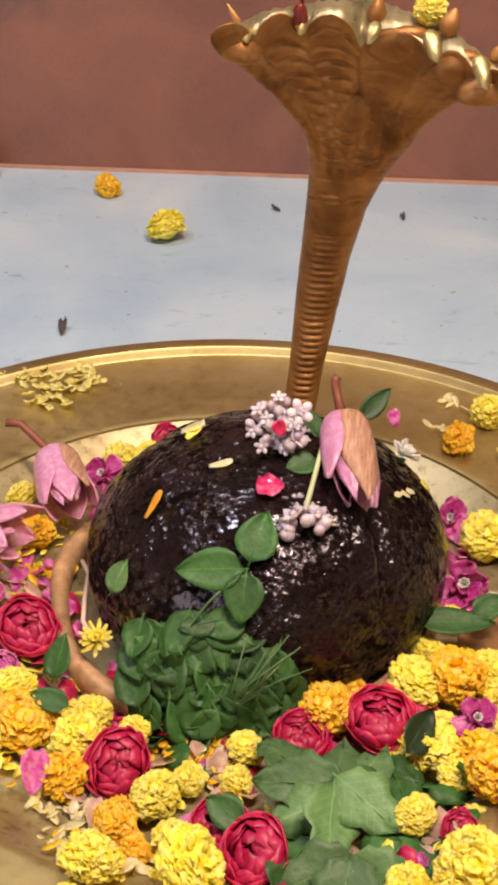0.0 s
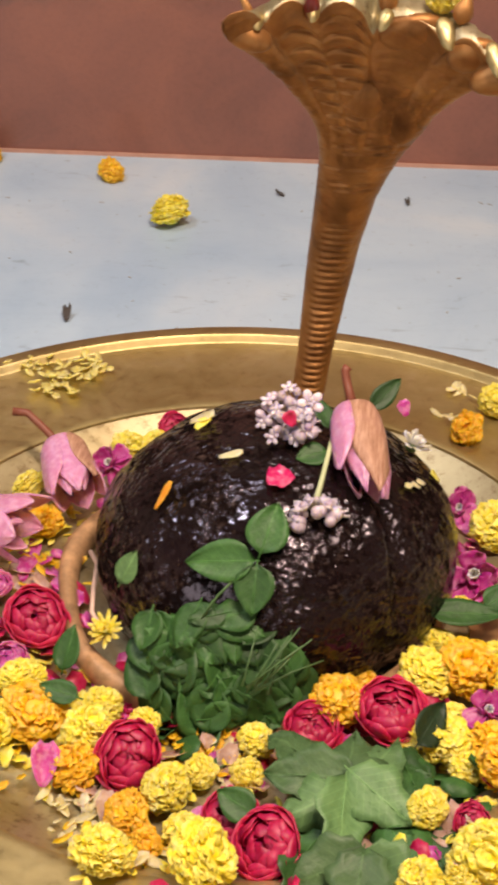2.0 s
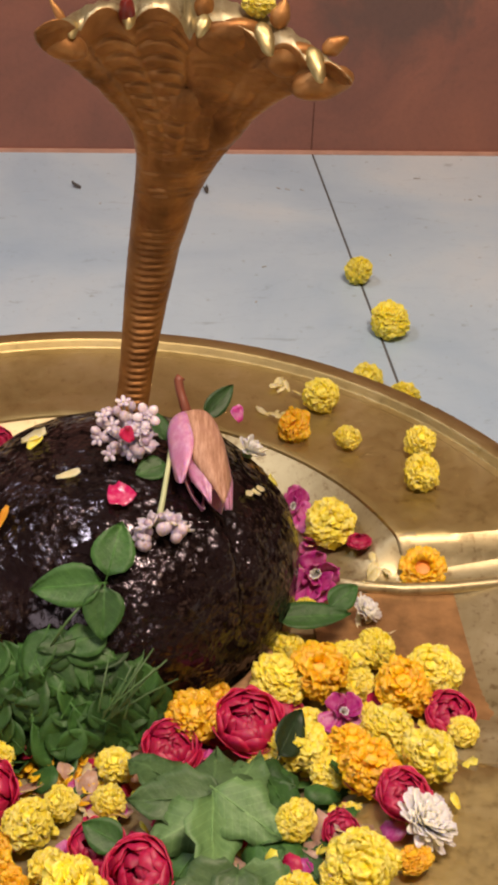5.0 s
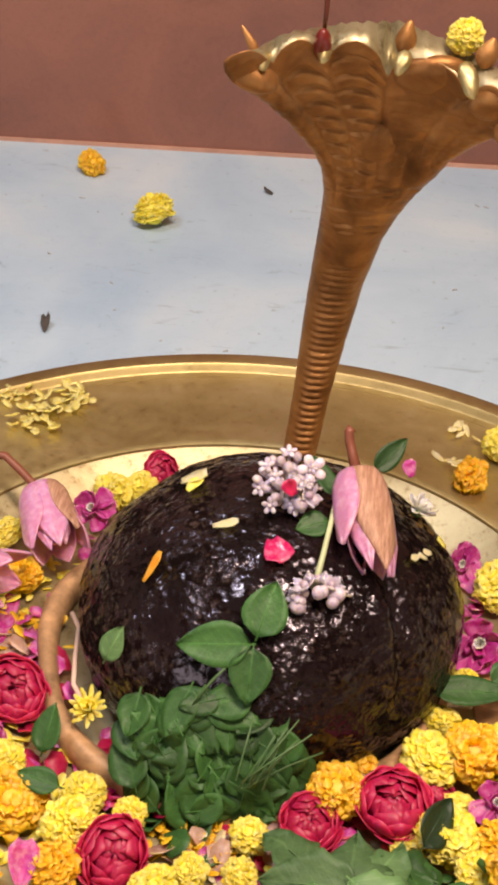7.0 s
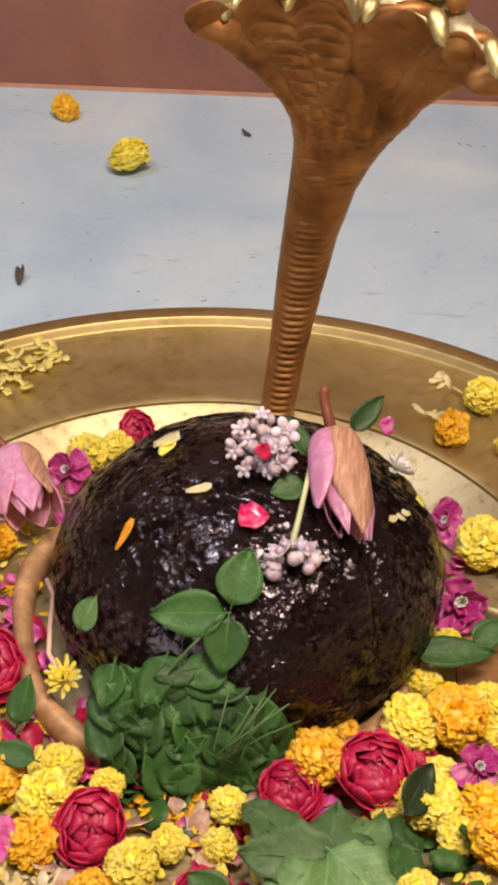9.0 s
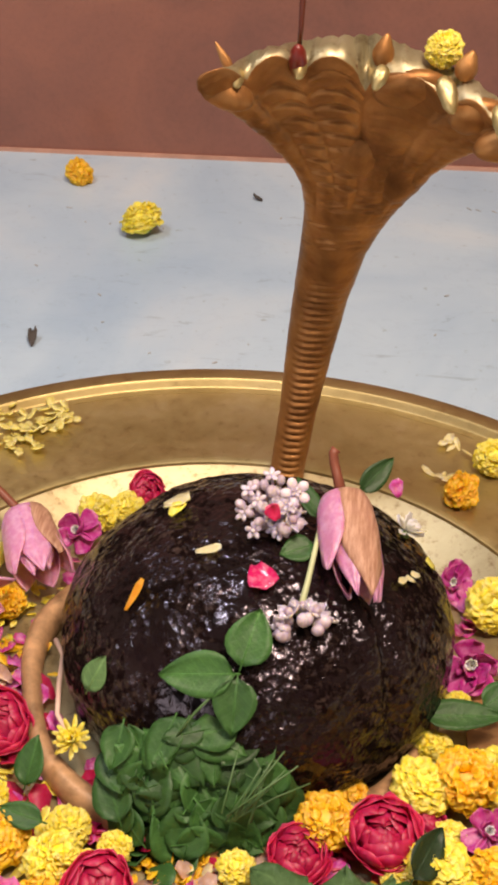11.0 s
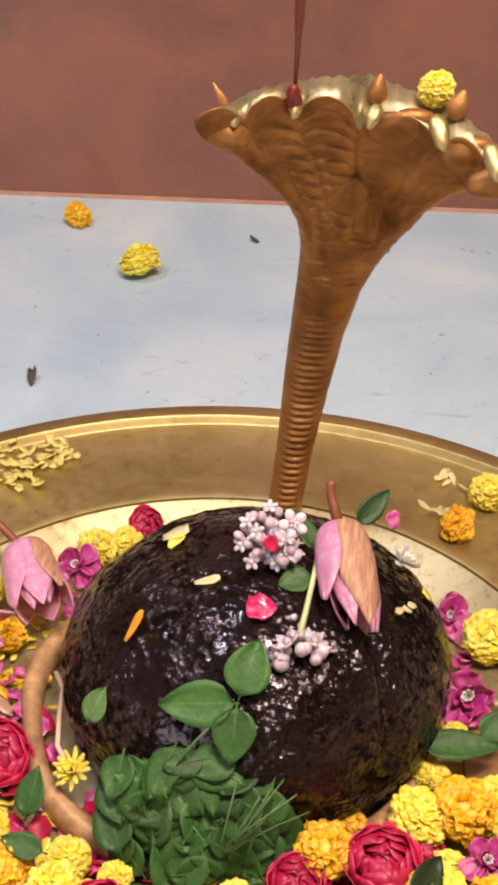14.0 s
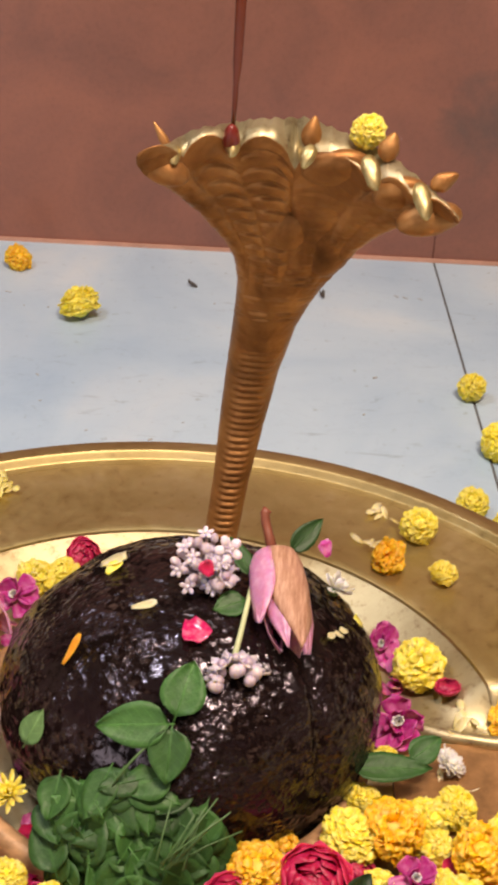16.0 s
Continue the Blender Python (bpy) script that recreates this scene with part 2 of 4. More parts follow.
BRASS, COPPER, STONE = brass_material(), copper_material(), stone_material()
DULL_BRASS = dull_brass_material()
MARBLE, GRANITE = marble_material(), granite_material()
JOINT = plain("dark_joint_grout", (0.10, 0.10, 0.105), 0.9)
PLASTER = plain("ochre_plaster", (0.27, 0.21, 0.15), 0.8, 0.06, 3)
CEILING = plain("cream_ceiling_paint", (0.38, 0.34, 0.28), 0.85, 0.04, 3)
STEEL = plain("white_enamel", (0.75, 0.75, 0.73), 0.4, 0.05)
YELLOW = petal_material("yellow_marigold_petal", (0.97, 0.72, 0.02), (1.0, 0.83, 0.07), (1.0, 0.92, 0.36))
ORANGE = petal_material("orange_marigold_petal", (0.96, 0.36, 0.005), (1.0, 0.52, 0.012), (1.0, 0.63, 0.07))
ORANGE_DEEP = petal_material("deep_orange_petal", (0.80, 0.20, 0.006), (0.86, 0.26, 0.01), (0.95, 0.42, 0.05))
ROSE = petal_material("crimson_rose_petal", (0.37, 0.002, 0.040), (0.51, 0.005, 0.072), (0.57, 0.035, 0.13), 0.5, 0.35)
ROSE_WET = petal_material("wet_rose_petal", (0.46, 0.006, 0.07), (0.54, 0.012, 0.11), (0.80, 0.30, 0.42), 0.15, 0.1)
MAGENTA = petal_material("magenta_rose_petal", (0.42, 0.006, 0.16), (0.60, 0.022, 0.27), (0.80, 0.40, 0.60), 0.45)
MAGENTA_DEEP = petal_material("deep_magenta_petal", (0.24, 0.004, 0.11), (0.40, 0.010, 0.19), (0.62, 0.20, 0.42), 0.45, 0.2)
LOTUS = petal_material("pink_lotus_petal", (0.62, 0.20, 0.36), (0.76, 0.33, 0.52), (0.84, 0.52, 0.66), 0.4)
LOTUS_OUT = fibre_material()
PALE_YELLOW = petal_material("pale_yellow_petal", (0.72, 0.54, 0.10), (0.84, 0.70, 0.20), (0.90, 0.82, 0.42))
CREAM = petal_material("cream_petal", (0.74, 0.58, 0.20), (0.84, 0.70, 0.33), (0.88, 0.82, 0.55))
WHITE = petal_material("white_petal", (0.74, 0.72, 0.62), (0.82, 0.80, 0.74), (0.88, 0.88, 0.86))
LILAC = petal_material("lilac_crown_flower", (0.34, 0.25, 0.34), (0.64, 0.54, 0.62), (0.86, 0.82, 0.86), 0.4)
LEAF = leaf_material("green_leaf", (0.013, 0.052, 0.013), (0.038, 0.118, 0.027))
LEAF_MUTED = leaf_material("grey_green_leaf", (0.050, 0.118, 0.042), (0.114, 0.220, 0.084))
LEAF_DARK = leaf_material("blackish_green_leaf", (0.006, 0.017, 0.007), (0.014, 0.034, 0.014))
STEM = plain("green_stem", (0.065, 0.14, 0.05), 0.5)
PALE_STEM = plain("pale_green_stalk", (0.45, 0.50, 0.28), 0.5)
BROWN_STEM = plain("reddish_brown_stem", (0.20, 0.055, 0.03), 0.5)
CALYX = plain("green_calyx", (0.07, 0.13, 0.03), 0.6)
THREAD = plain("pinkish_cotton_thread", (0.62, 0.42, 0.34), 0.8)
TAN = plain("tan_copper_collar", (0.42, 0.24, 0.125), 0.5, 0.5, 45, 0.25)
DEBRIS = plain("dry_dark_bit", (0.06, 0.05, 0.045), 0.8)
REDWET = plain("red_vermilion_paste", (0.15, 0.014, 0.010), 0.35)
LIQUID = plain("reddish_brown_liquid", (0.12, 0.022, 0.008), 0.2)


# ---- mesh helpers ----
def mesh_ob(name, bm, mat, smooth=True):
    me = bpy.data.meshes.new(name)
    bmesh.ops.recalc_face_normals(bm, faces=bm.faces)
    for f in bm.faces:
        f.smooth = smooth
    bm.to_mesh(me)
    bm.free()
    me.materials.append(mat)
    return new(name, me)


def part(name, bm, mat, parent, label="", smooth=True):
    ob = mesh_ob(name, bm, mat, smooth)
    ob.parent = parent
    return tagged(ob, label) if label else ob


def box(bm, x0, x1, y0, y1, z0, z1):
    r = bmesh.ops.create_cube(bm, size=1, matrix=Matrix.Translation(((x0 + x1) / 2, (y0 + y1) / 2, (z0 + z1) / 2)) @ Matrix.Diagonal((x1 - x0, y1 - y0, z1 - z0, 1)))
    return r["verts"]


def lathe(bm, profile, steps, closed=True):
    """Turns a profile of (radius, height) round the z axis; a closed profile makes a solid ring."""
    rings = [[bm.verts.new((r * math.cos(2 * math.pi * i / steps), r * math.sin(2 * math.pi * i / steps), z)) for i in range(steps)] for r, z in profile]
    pairs = list(zip(rings, rings[1:])) + ([(rings[-1], rings[0])] if closed else [])
    for a, b in pairs:
        for i in range(steps):
            j = (i + 1) % steps
            bm.faces.new((a[i], a[j], b[j], b[i]))
    return rings


def tube(bm, pts, radii, sides=8):
    """A round tube through points, with a radius at each."""
    pts = [Vector(p) for p in pts]
    rings = []
    for i, p in enumerate(pts):
        d = (pts[min(i + 1, len(pts) - 1)] - pts[max(i - 1, 0)]).normalized()
        u = d.orthogonal().normalized() if i == 0 else (u - d * u.dot(d)).normalized()
        w = d.cross(u)
        rings.append([bm.verts.new(p + radii[i] * (math.cos(2 * math.pi * k / sides) * u + math.sin(2 * math.pi * k / sides) * w)) for k in range(sides)])
    for a, b in zip(rings, rings[1:]):
        for k in range(sides):
            bm.faces.new((a[k], a[(k + 1) % sides], b[(k + 1) % sides], b[k]))
    bm.faces.new(rings[0])
    bm.faces.new(rings[-1])


def ellipsoid(bm, m, u=14, v=9):
    bmesh.ops.create_uvsphere(bm, u_segments=u, v_segments=v, radius=1, matrix=m)


def sheet(bm, m, length, width, shape, curl=0.0, cup=0.0, rows=5, cols=4, thick=0.0004, ruffle=0.0, rng=None):
    """A petal or leaf along +y from its root, with a closed thin body. shape(t) gives the half width, curl lifts the tip, cup the sides."""
    front, back = [], []
    for i in range(rows + 1):
        t = i / rows
        w = max(shape(t), 0.02) * width / 2
        fa, ba = [], []
        for j in range(cols + 1):
            s = 2 * j / cols - 1
            z = curl * length * t * t + cup * width * s * s
            if ruffle and rng:
                z += ruffle * width * (rng.random() - 0.5) * t
            p = Vector((s * w, t * length, z))
            fa.append(bm.verts.new(m @ p))
            ba.append(bm.verts.new(m @ (p - Vector((0, 0, thick)))))
        front.append(fa)
        back.append(ba)
    for i in range(rows):
        for j in range(cols):
            bm.faces.new((front[i][j], front[i][j + 1], front[i + 1][j + 1], front[i + 1][j]))
            bm.faces.new((back[i][j], back[i + 1][j], back[i + 1][j + 1], back[i][j + 1]))
    edge = [(0, j) for j in range(cols + 1)] + [(i, cols) for i in range(1, rows + 1)] + [(rows, j) for j in range(cols - 1, -1, -1)] + [(i, 0) for i in range(rows - 1, 0, -1)]
    for (a, b), (c, d) in zip(edge, edge[1:] + edge[:1]):
        bm.faces.new((front[a][b], back[a][b], back[c][d], front[c][d]))


def leaf_shape(t):
    return math.sin(math.pi * min(1, t ** 0.75 * 0.98 + 0.02)) ** 0.8


def petal_shape(t):
    return (0.35 + 0.65 * math.sin(math.pi * 0.5 * min(1, t * 1.35))) * (1 if t < 0.75 else math.sqrt(max(0.0, 1 - ((t - 0.75) / 0.27) ** 2)) * 0.9 + 0.1)


def pointed(t):
    return (0.45 + 0.55 * math.sin(math.pi * 0.5 * min(1, t * 2.2))) * (1 if t < 0.45 else math.cos((t - 0.45) / 0.55 * math.pi / 2) ** 0.75)


# ---- the room ----
WALL_Y = 1.283


def joint_x(y):
    return 0.303 + 0.045 * (WALL_Y - y)


def slab(bm, x0, x1, z1, shift0, shift1):
    """A floor slab between two x edges; an edge with a shift follows the slanting joint."""
    co = []
    for z in (-0.06, z1):
        for y in (-3.0, WALL_Y):
            co += [bm.verts.new((joint_x(y) + shift0 if x0 is None else x0, y, z)), bm.verts.new((joint_x(y) + shift1 if x1 is None else x1, y, z))]
    for f in ((0, 2, 3, 1), (4, 5, 7, 6), (0, 1, 5, 4), (2, 6, 7, 3), (0, 4, 6, 2), (1, 3, 7, 5)):
        bm.faces.new([co[i] for i in f])


bm = bmesh.new()
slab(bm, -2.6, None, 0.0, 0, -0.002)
floor = tagged(mesh_ob("floor", bm, MARBLE, False), "white marble floor slabs with bluish clouds, a painted-in bluish reflection and dirt", "floor", kind="structure")
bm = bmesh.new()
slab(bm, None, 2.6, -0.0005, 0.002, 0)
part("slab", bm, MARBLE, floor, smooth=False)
bm = bmesh.new()
slab(bm, None, None, -0.002, -0.002, 0.002)
part("joint", bm, JOINT, floor, "dark dirty joint between marble slabs", False)

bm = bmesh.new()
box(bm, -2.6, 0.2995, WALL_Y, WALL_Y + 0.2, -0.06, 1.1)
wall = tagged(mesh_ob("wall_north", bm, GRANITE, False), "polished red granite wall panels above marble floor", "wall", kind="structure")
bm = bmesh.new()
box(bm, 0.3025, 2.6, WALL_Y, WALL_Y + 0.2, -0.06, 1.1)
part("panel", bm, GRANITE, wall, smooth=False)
bm = bmesh.new()
box(bm, 0.2995, 0.3025, WALL_Y + 0.001, WALL_Y + 0.2, -0.06, 0.10)
part("joint", bm, plain("dark_red_grout", (0.12, 0.045, 0.032), 0.8), wall, smooth=False)
bm = bmesh.new()
box(bm, 0.2995, 0.3025, WALL_Y, WALL_Y + 0.2, 0.10, 1.1)
part("joint", bm, GRANITE, wall, smooth=False)
# upper wall, side walls and ceiling are unseen, added to enclose and bounce light
bm = bmesh.new()
box(bm, -2.6, 2.6, WALL_Y + 0.002, WALL_Y + 0.2, 1.1, 2.8)
tagged(mesh_ob("wall_north_upper", bm, PLASTER, False), "unseen ochre plaster wall added above the granite", "wall", kind="structure")
bm = bmesh.new()
box(bm, -2.6, 2.6, WALL_Y - 0.004, WALL_Y, 0.0, 0.006)
tagged(mesh_ob("trim", bm, plain("pinkish_mortar", (0.50, 0.27, 0.20), 0.8), False), "thin pinkish mortar line along the wall foot", "trim", kind="structure")
for name, x0, x1, y0, y1 in (("wall_west", -2.8, -2.6, -3.2, 1.483), ("wall_east", 2.6, 2.8, -3.2, 1.483)):
    bm = bmesh.new()
    box(bm, x0, x1, y0, y1, -0.06, 2.8)
    tagged(mesh_ob(name, bm, PLASTER, False), "unseen plain ochre plaster wall added to close the room", "wall", kind="structure")
# unseen wall; its doorway is added for the front fill light
bm = bmesh.new()
for x0, x1, z0, z1 in ((-2.6, -2.55, -0.06, 2.8), (-1.25, 2.6, -0.06, 2.8), (-2.55, -1.25, 2.25, 2.8)):
    box(bm, x0, x1, -3.2, -3.0, z0, z1)
tagged(mesh_ob("wall_south", bm, PLASTER, False), "unseen ochre plaster wall with an added doorway opening", "wall", kind="structure")
bm = bmesh.new()
box(bm, -2.8, 2.8, -3.2, 1.483, 2.8, 2.9)
tagged(mesh_ob("ceiling", bm, CEILING, False), "unseen cream painted flat ceiling added to close the room", "ceiling", kind="structure")
# unseen panels, added to hold the overhead lights
for (lx, ly, lz), sx, sy, _, _ in LAMPS:
    lamp = tagged(new("ceiling_light"), "unseen white enamel panel added round an overhead light", "ceiling light", "ceiling lights")
    lamp.location = (lx, ly, 2.8)
    bm = bmesh.new()
    for x0, x1, y0, y1 in ((-sx / 2 - 0.04, sx / 2 + 0.04, -sy / 2 - 0.04, -sy / 2), (-sx / 2 - 0.04, sx / 2 + 0.04, sy / 2, sy / 2 + 0.04), (-sx / 2 - 0.04, -sx / 2, -sy / 2, sy / 2), (sx / 2, sx / 2 + 0.04, -sy / 2, sy / 2)):
        box(bm, x0, x1, y0, y1, -0.13, 0)
    part("frame", bm, STEEL, lamp, smooth=False)
    bm = bmesh.new()
    box(bm, -sx / 2, sx / 2, -sy / 2, sy / 2, -0.03, -0.01)
    part("backing", bm, CEILING, lamp, smooth=False)

# ---- brass basin ----
BASIN = (-0.043, -0.04)
RIM_R, EDGE_R = 0.468, 0.304
LEDGE_Z, BOWL_Z = 0.142, 0.110
basin = tagged(new("brass_basin"), "large round aged brass basin on a marble floor", "basin")
basin.location = (BASIN[0], BASIN[1], 0)

def eased(t):
    t = min(1.0, max(0.0, t))
    return t * t * (3 - 2 * t)


def spout(x, y):
    """How far the drain channel is cut at a place of the plan: 0 none, 1 down to the bowl floor."""
    return eased((x - 0.17) / 0.08) * eased((0.42 - x) / 0.06) * eased((0.085 - y) / 0.035) * eased((y + 0.20) / 0.035)


PIECES = {
    "rim": [(0.36, 0.0), (0.42, 0.004), (0.455, 0.07), (0.470, 0.120), (0.481, 0.138), (0.4850, 0.1510), (0.4845, 0.1530), (0.4830, 0.1538), (0.4665, 0.1562), (0.4630, 0.1558), (0.4612, 0.1540), (0.4590, 0.1490), (0.4575, 0.1475), (0.4540, 0.1468), (0.4500, 0.1466), (0.4500, 0.135), (0.40, 0.02)],
    "ledge": [(0.4498, 0.1366), (0.4498, 0.1465), (0.43, 0.1456), (0.41, 0.1448), (0.395, 0.1442), (0.38, 0.1437), (0.365, 0.1432), (0.35, 0.1428), (0.335, 0.1425), (0.322, 0.1423), (EDGE_R + 0.008, LEDGE_Z + 0.0004), (EDGE_R + 0.002, LEDGE_Z), (EDGE_R, LEDGE_Z - 0.0008), (EDGE_R - 0.0008, LEDGE_Z - 0.0025), (EDGE_R - 0.0010, LEDGE_Z - 0.009)],
    "bowl": [(EDGE_R - 0.0012, LEDGE_Z - 0.012), (EDGE_R - 0.0012, LEDGE_Z - 0.0032), (0.296, 0.1345), (0.280, 0.1232), (0.266, 0.1145), (0.258, 0.1118), (0.246, 0.1104), (0.20, BOWL_Z), (0.10, BOWL_Z - 0.002), (0.012, BOWL_Z - 0.002), (0.012, 0.06), (0.26, 0.09)],
}
for name, profile in PIECES.items():
    bm = bmesh.new()
    lathe(bm, profile, 320)
    for v in bm.verts:
        r = math.hypot(v.co.x, v.co.y)
        v.co.y += 0.022 * max(0.0, min(1.0, (0.44 - r) / 0.13)) - 0.012 * max(0.0, min(1.0, (r - 0.33) / 0.12))
        if name != "rim":
            cut = spout(v.co.x + BASIN[0], v.co.y + BASIN[1])
            v.co.z -= cut * max(0.0, min(v.co.z, float(np.interp(r, (0.25, 0.266, 0.303, 0.45), (0.110, 0.1145, 0.142, 0.1465)))) - 0.111)
    piece = part(name, bm, DULL_BRASS if name == "bowl" else BRASS, basin, "dull greyish bowl" if name == "bowl" else "")
    if name == "ledge":
        # the cut for the drain is worn and dull
        piece.data.materials.append(DULL_BRASS)
        for f in piece.data.polygons:
            f.material_index = 1 if spout(f.center.x + BASIN[0], f.center.y + BASIN[1]) > 0.02 else 0
    piece.data.set_sharp_from_angle(angle=radians(32))

# raised lip along the drain channel
drain = tagged(new("drain_lip"), "raised brass lip curving along the drain channel", "drain")
drain.location = (0.245, 0.02, 0.111)
bm = bmesh.new()
tube(bm, [(-0.082, 0.050, -0.004), (-0.060, 0.030, 0.003), (-0.035, 0.019, 0.006), (0.0, 0.013, 0.007), (0.04, 0.013, 0.008), (0.09, 0.018, 0.009), (0.15, 0.020, 0.009)], [0.004, 0.0055, 0.006, 0.006, 0.006, 0.006, 0.006], 12)
part("lip", bm, DULL_BRASS, drain)
bm = bmesh.new()
box(bm, -0.085, 0.140, -0.20, 0.012, -0.004, 0.0045)
part("channel_floor", bm, plain("wet_brown_metal", (0.34, 0.18, 0.08), 0.32, 0.35, 40, 0.45), drain, "reddish brown wet channel floor", False)

# ---- collar and stone ----
bm = bmesh.new()
n, k = 96, 10
rings = []
for i in range(n):
    a = 2 * math.pi * i / n
    r = 0.166 + 0.003 * math.sin(3 * a + 0.5) + 0.002 * math.sin(7 * a)
    ring = []
    for j in range(k):
        b = 2 * math.pi * j / k
        rr, zz = r + (0.0095 + 0.0015 * math.sin(5 * a)) * math.cos(b), 0.014 * math.sin(b) + 0.004 * math.cos(a - 2.6)
        ring.append(bm.verts.new((rr * math.cos(a), rr * math.sin(a), zz)))
    rings.append(ring)
for i in range(n):
    p, q = rings[i], rings[(i + 1) % n]
    for j in range(k):
        bm.faces.new((p[j], p[(j + 1) % k], q[(j + 1) % k], q[j]))
collar = tagged(mesh_ob("collar_ring", bm, TAN), "tan copper collar ring round the black stone", "ring")
collar.location = (-0.030, 0.018, 0.118)

bm = bmesh.new()
bmesh.ops.create_icosphere(bm, subdivisions=6, radius=1)
for v in bm.verts:
    d = v.co.normalized()
    f = 1 + 0.022 * noise.noise(d * 1.8) + 0.014 * noise.noise(d * 5) + 0.009 * noise.noise(d * 13) + 0.0065 * noise.noise(d * 34) + 0.0022 * noise.noise(d * 80)
    groove = math.exp(-(((d.x - 0.62) + 0.5 * (d.y + 0.5)) / 0.05) ** 2) * (1 if d.y < 0 and d.z > 0 else 0)
    ridge = math.exp(-(((d.x - 0.52) + 0.5 * (d.y + 0.5)) / 0.055) ** 2 - ((d.y + 0.48) / 0.17) ** 2) * (1 if d.z > 0 else 0)
    f += 0.036 * ridge * (1 + 0.6 * noise.noise(d * 22)) - 0.042 * groove
    # a hollow low on the front, below the ridge
    f -= 0.07 * math.exp(-((d.x - 0.52) / 0.22) ** 2 - ((d.y + 0.70) / 0.30) ** 2 - ((d.z - 0.10) / 0.34) ** 2)
    v.co = Vector((0.157 * d.x, 0.152 * d.y, 0.116 * d.z)) * f
lingam = tagged(mesh_ob("black_stone_dome", bm, STONE), "rough oiled black stone dome standing in a brass basin", "stone")
lingam.location = (-0.009, 0.026, 0.163)
DC, DS = Vector((-0.009, 0.026, 0.163)), Vector((0.157, 0.152, 0.116))


def on_dome(x, y, lift=0.0):
    """The point of the stone above (x, y), and the outward normal there."""
    a, b = (x - DC.x) / DS.x, (y - DC.y) / DS.y
    c = math.sqrt(max(0.01, 1 - a * a - b * b))
    nrm = Vector((a / DS.x, b / DS.y, c / DS.z)).normalized()
    return Vector((x, y, DC.z + DS.z * c)) + nrm * lift, nrm


def laid(p, nrm, spin, s=1.0):
    """A pose at p with z along nrm, turned by spin degrees and scaled."""
    q = Vector(nrm).to_track_quat("Z", "Y").to_matrix().to_4x4()
    return Matrix.Translation(p) @ q @ pose(0, 0, 0, 0, 0, spin) @ Matrix.Scale(s, 4)


# ---- cobra statue: one plain mesh ----
def cobra():
    bm = bmesh.new()
    # height, depth, left and right edge, half thickness
    keys = [(0.10, 0.262, -0.020, 0.014, 0.017), (0.16, 0.264, -0.013, 0.019, 0.016), (0.22, 0.265, -0.007, 0.027, 0.016), (0.282, 0.264, -0.003, 0.038, 0.017), (0.344, 0.256, 0.002, 0.049, 0.018), (0.402, 0.235, 0.007, 0.062, 0.018), (0.429, 0.223, 0.009, 0.072, 0.018), (0.454, 0.212, 0.010, 0.083, 0.017), (0.479, 0.201, 0.007, 0.097, 0.016), (0.496, 0.194, 0.001, 0.103, 0.015), (0.513, 0.187, -0.009, 0.113, 0.014), (0.535, 0.178, -0.022, 0.127, 0.014), (0.561, 0.168, -0.042, 0.146, 0.017), (0.580, 0.160, -0.058, 0.164, 0.017), (0.592, 0.156, -0.062, 0.170, 0.017)]
    zs = [k[0] for k in keys]
    steps, around = 430, 176
    front = ((-0.89, 0.17), (-0.57, 0.17), (-0.23, 0.19), (0.24, 0.25), (0.61, 0.15), (0.87, 0.17))
    rings = []
    for i in range(steps + 1):
        z = zs[0] + (zs[-1] - zs[0]) * i / steps
        y, xl, xr, d = (float(np.interp(z, zs, [k[c] for k in keys])) for c in (1, 2, 3, 4))
        cx, w = (xl + xr) / 2, (xr - xl) / 2
        hood = max(0.0, min(1.0, (z - 0.44) / 0.15))
        ring = []
        for j in range(around):
            a = 2 * math.pi * j / around
            ca, sa = math.cos(a), math.sin(a)
            s = math.copysign(abs(ca) ** (0.9 + 0.25 * hood), ca)
            lobe = max([max(0.0, 1 - ((s - c) / (1.08 * h)) ** 2) ** 0.6 for c, h in front])
            px, py, pz = cx + w * s, y + d * sa, z
            # the sides come forward, the front is gathered into six lobes, the far rim stands higher
            py -= 0.056 * hood ** 2 * (abs(s) ** 2.2) + 0.016 * hood * max(0, s)
            if sa < 0:
                py -= 0.017 * hood * (lobe - 0.6)
                pz += hood ** 4 * (float(np.interp(s, (-1, -0.57, -0.23, 0.24, 0.61, 1), (0.000, 0.004, 0.001, -0.008, -0.018, -0.028))) + 0.032 * (lobe - 0.62))
            else:
                pz += hood ** 4 * (float(np.interp(s, (-1, -0.7, 0.05, 0.6, 1), (-0.002, 0.010, 0.014, -0.002, -0.024))) + 0.0012 * math.sin(s * 70) * sa)
            # belly plates on the front
            if sa < 0.2:
                face = max(0, -sa) ** 0.4
                if z < 0.375:
                    saw = (z / 0.0073) % 1.0
                    py -= 0.0036 * (1 - abs(2 * saw - 1)) ** 0.7 * math.exp(-((s - 0.05) / 0.66) ** 6) * max(0, -sa) ** 0.5 * min(1.0, (0.385 - z) / 0.03)
                elif 0.40 < z < 0.475:
                    saw = (z / 0.0140 + 0.3 * math.sin(z * 300)) % 1.0
                    py += 0.0036 * math.exp(-((saw - 0.5) / 0.14) ** 2) * face * (0.55 + 0.45 * math.sin(9 * s + z * 160))
                elif hood > 0.2 and z < 0.582 and sa < -0.1:
                    saw = ((z + 0.006 * s) / 0.0125) % 1.0
                    py += 0.0040 * math.exp(-((saw - 0.5) / 0.13) ** 2) * max(0.0, lobe - 0.35) * (1.5 if -0.72 < s < -0.06 else 0.25)
            ring.append(bm.verts.new((px, py, pz)))
        rings.append(ring)
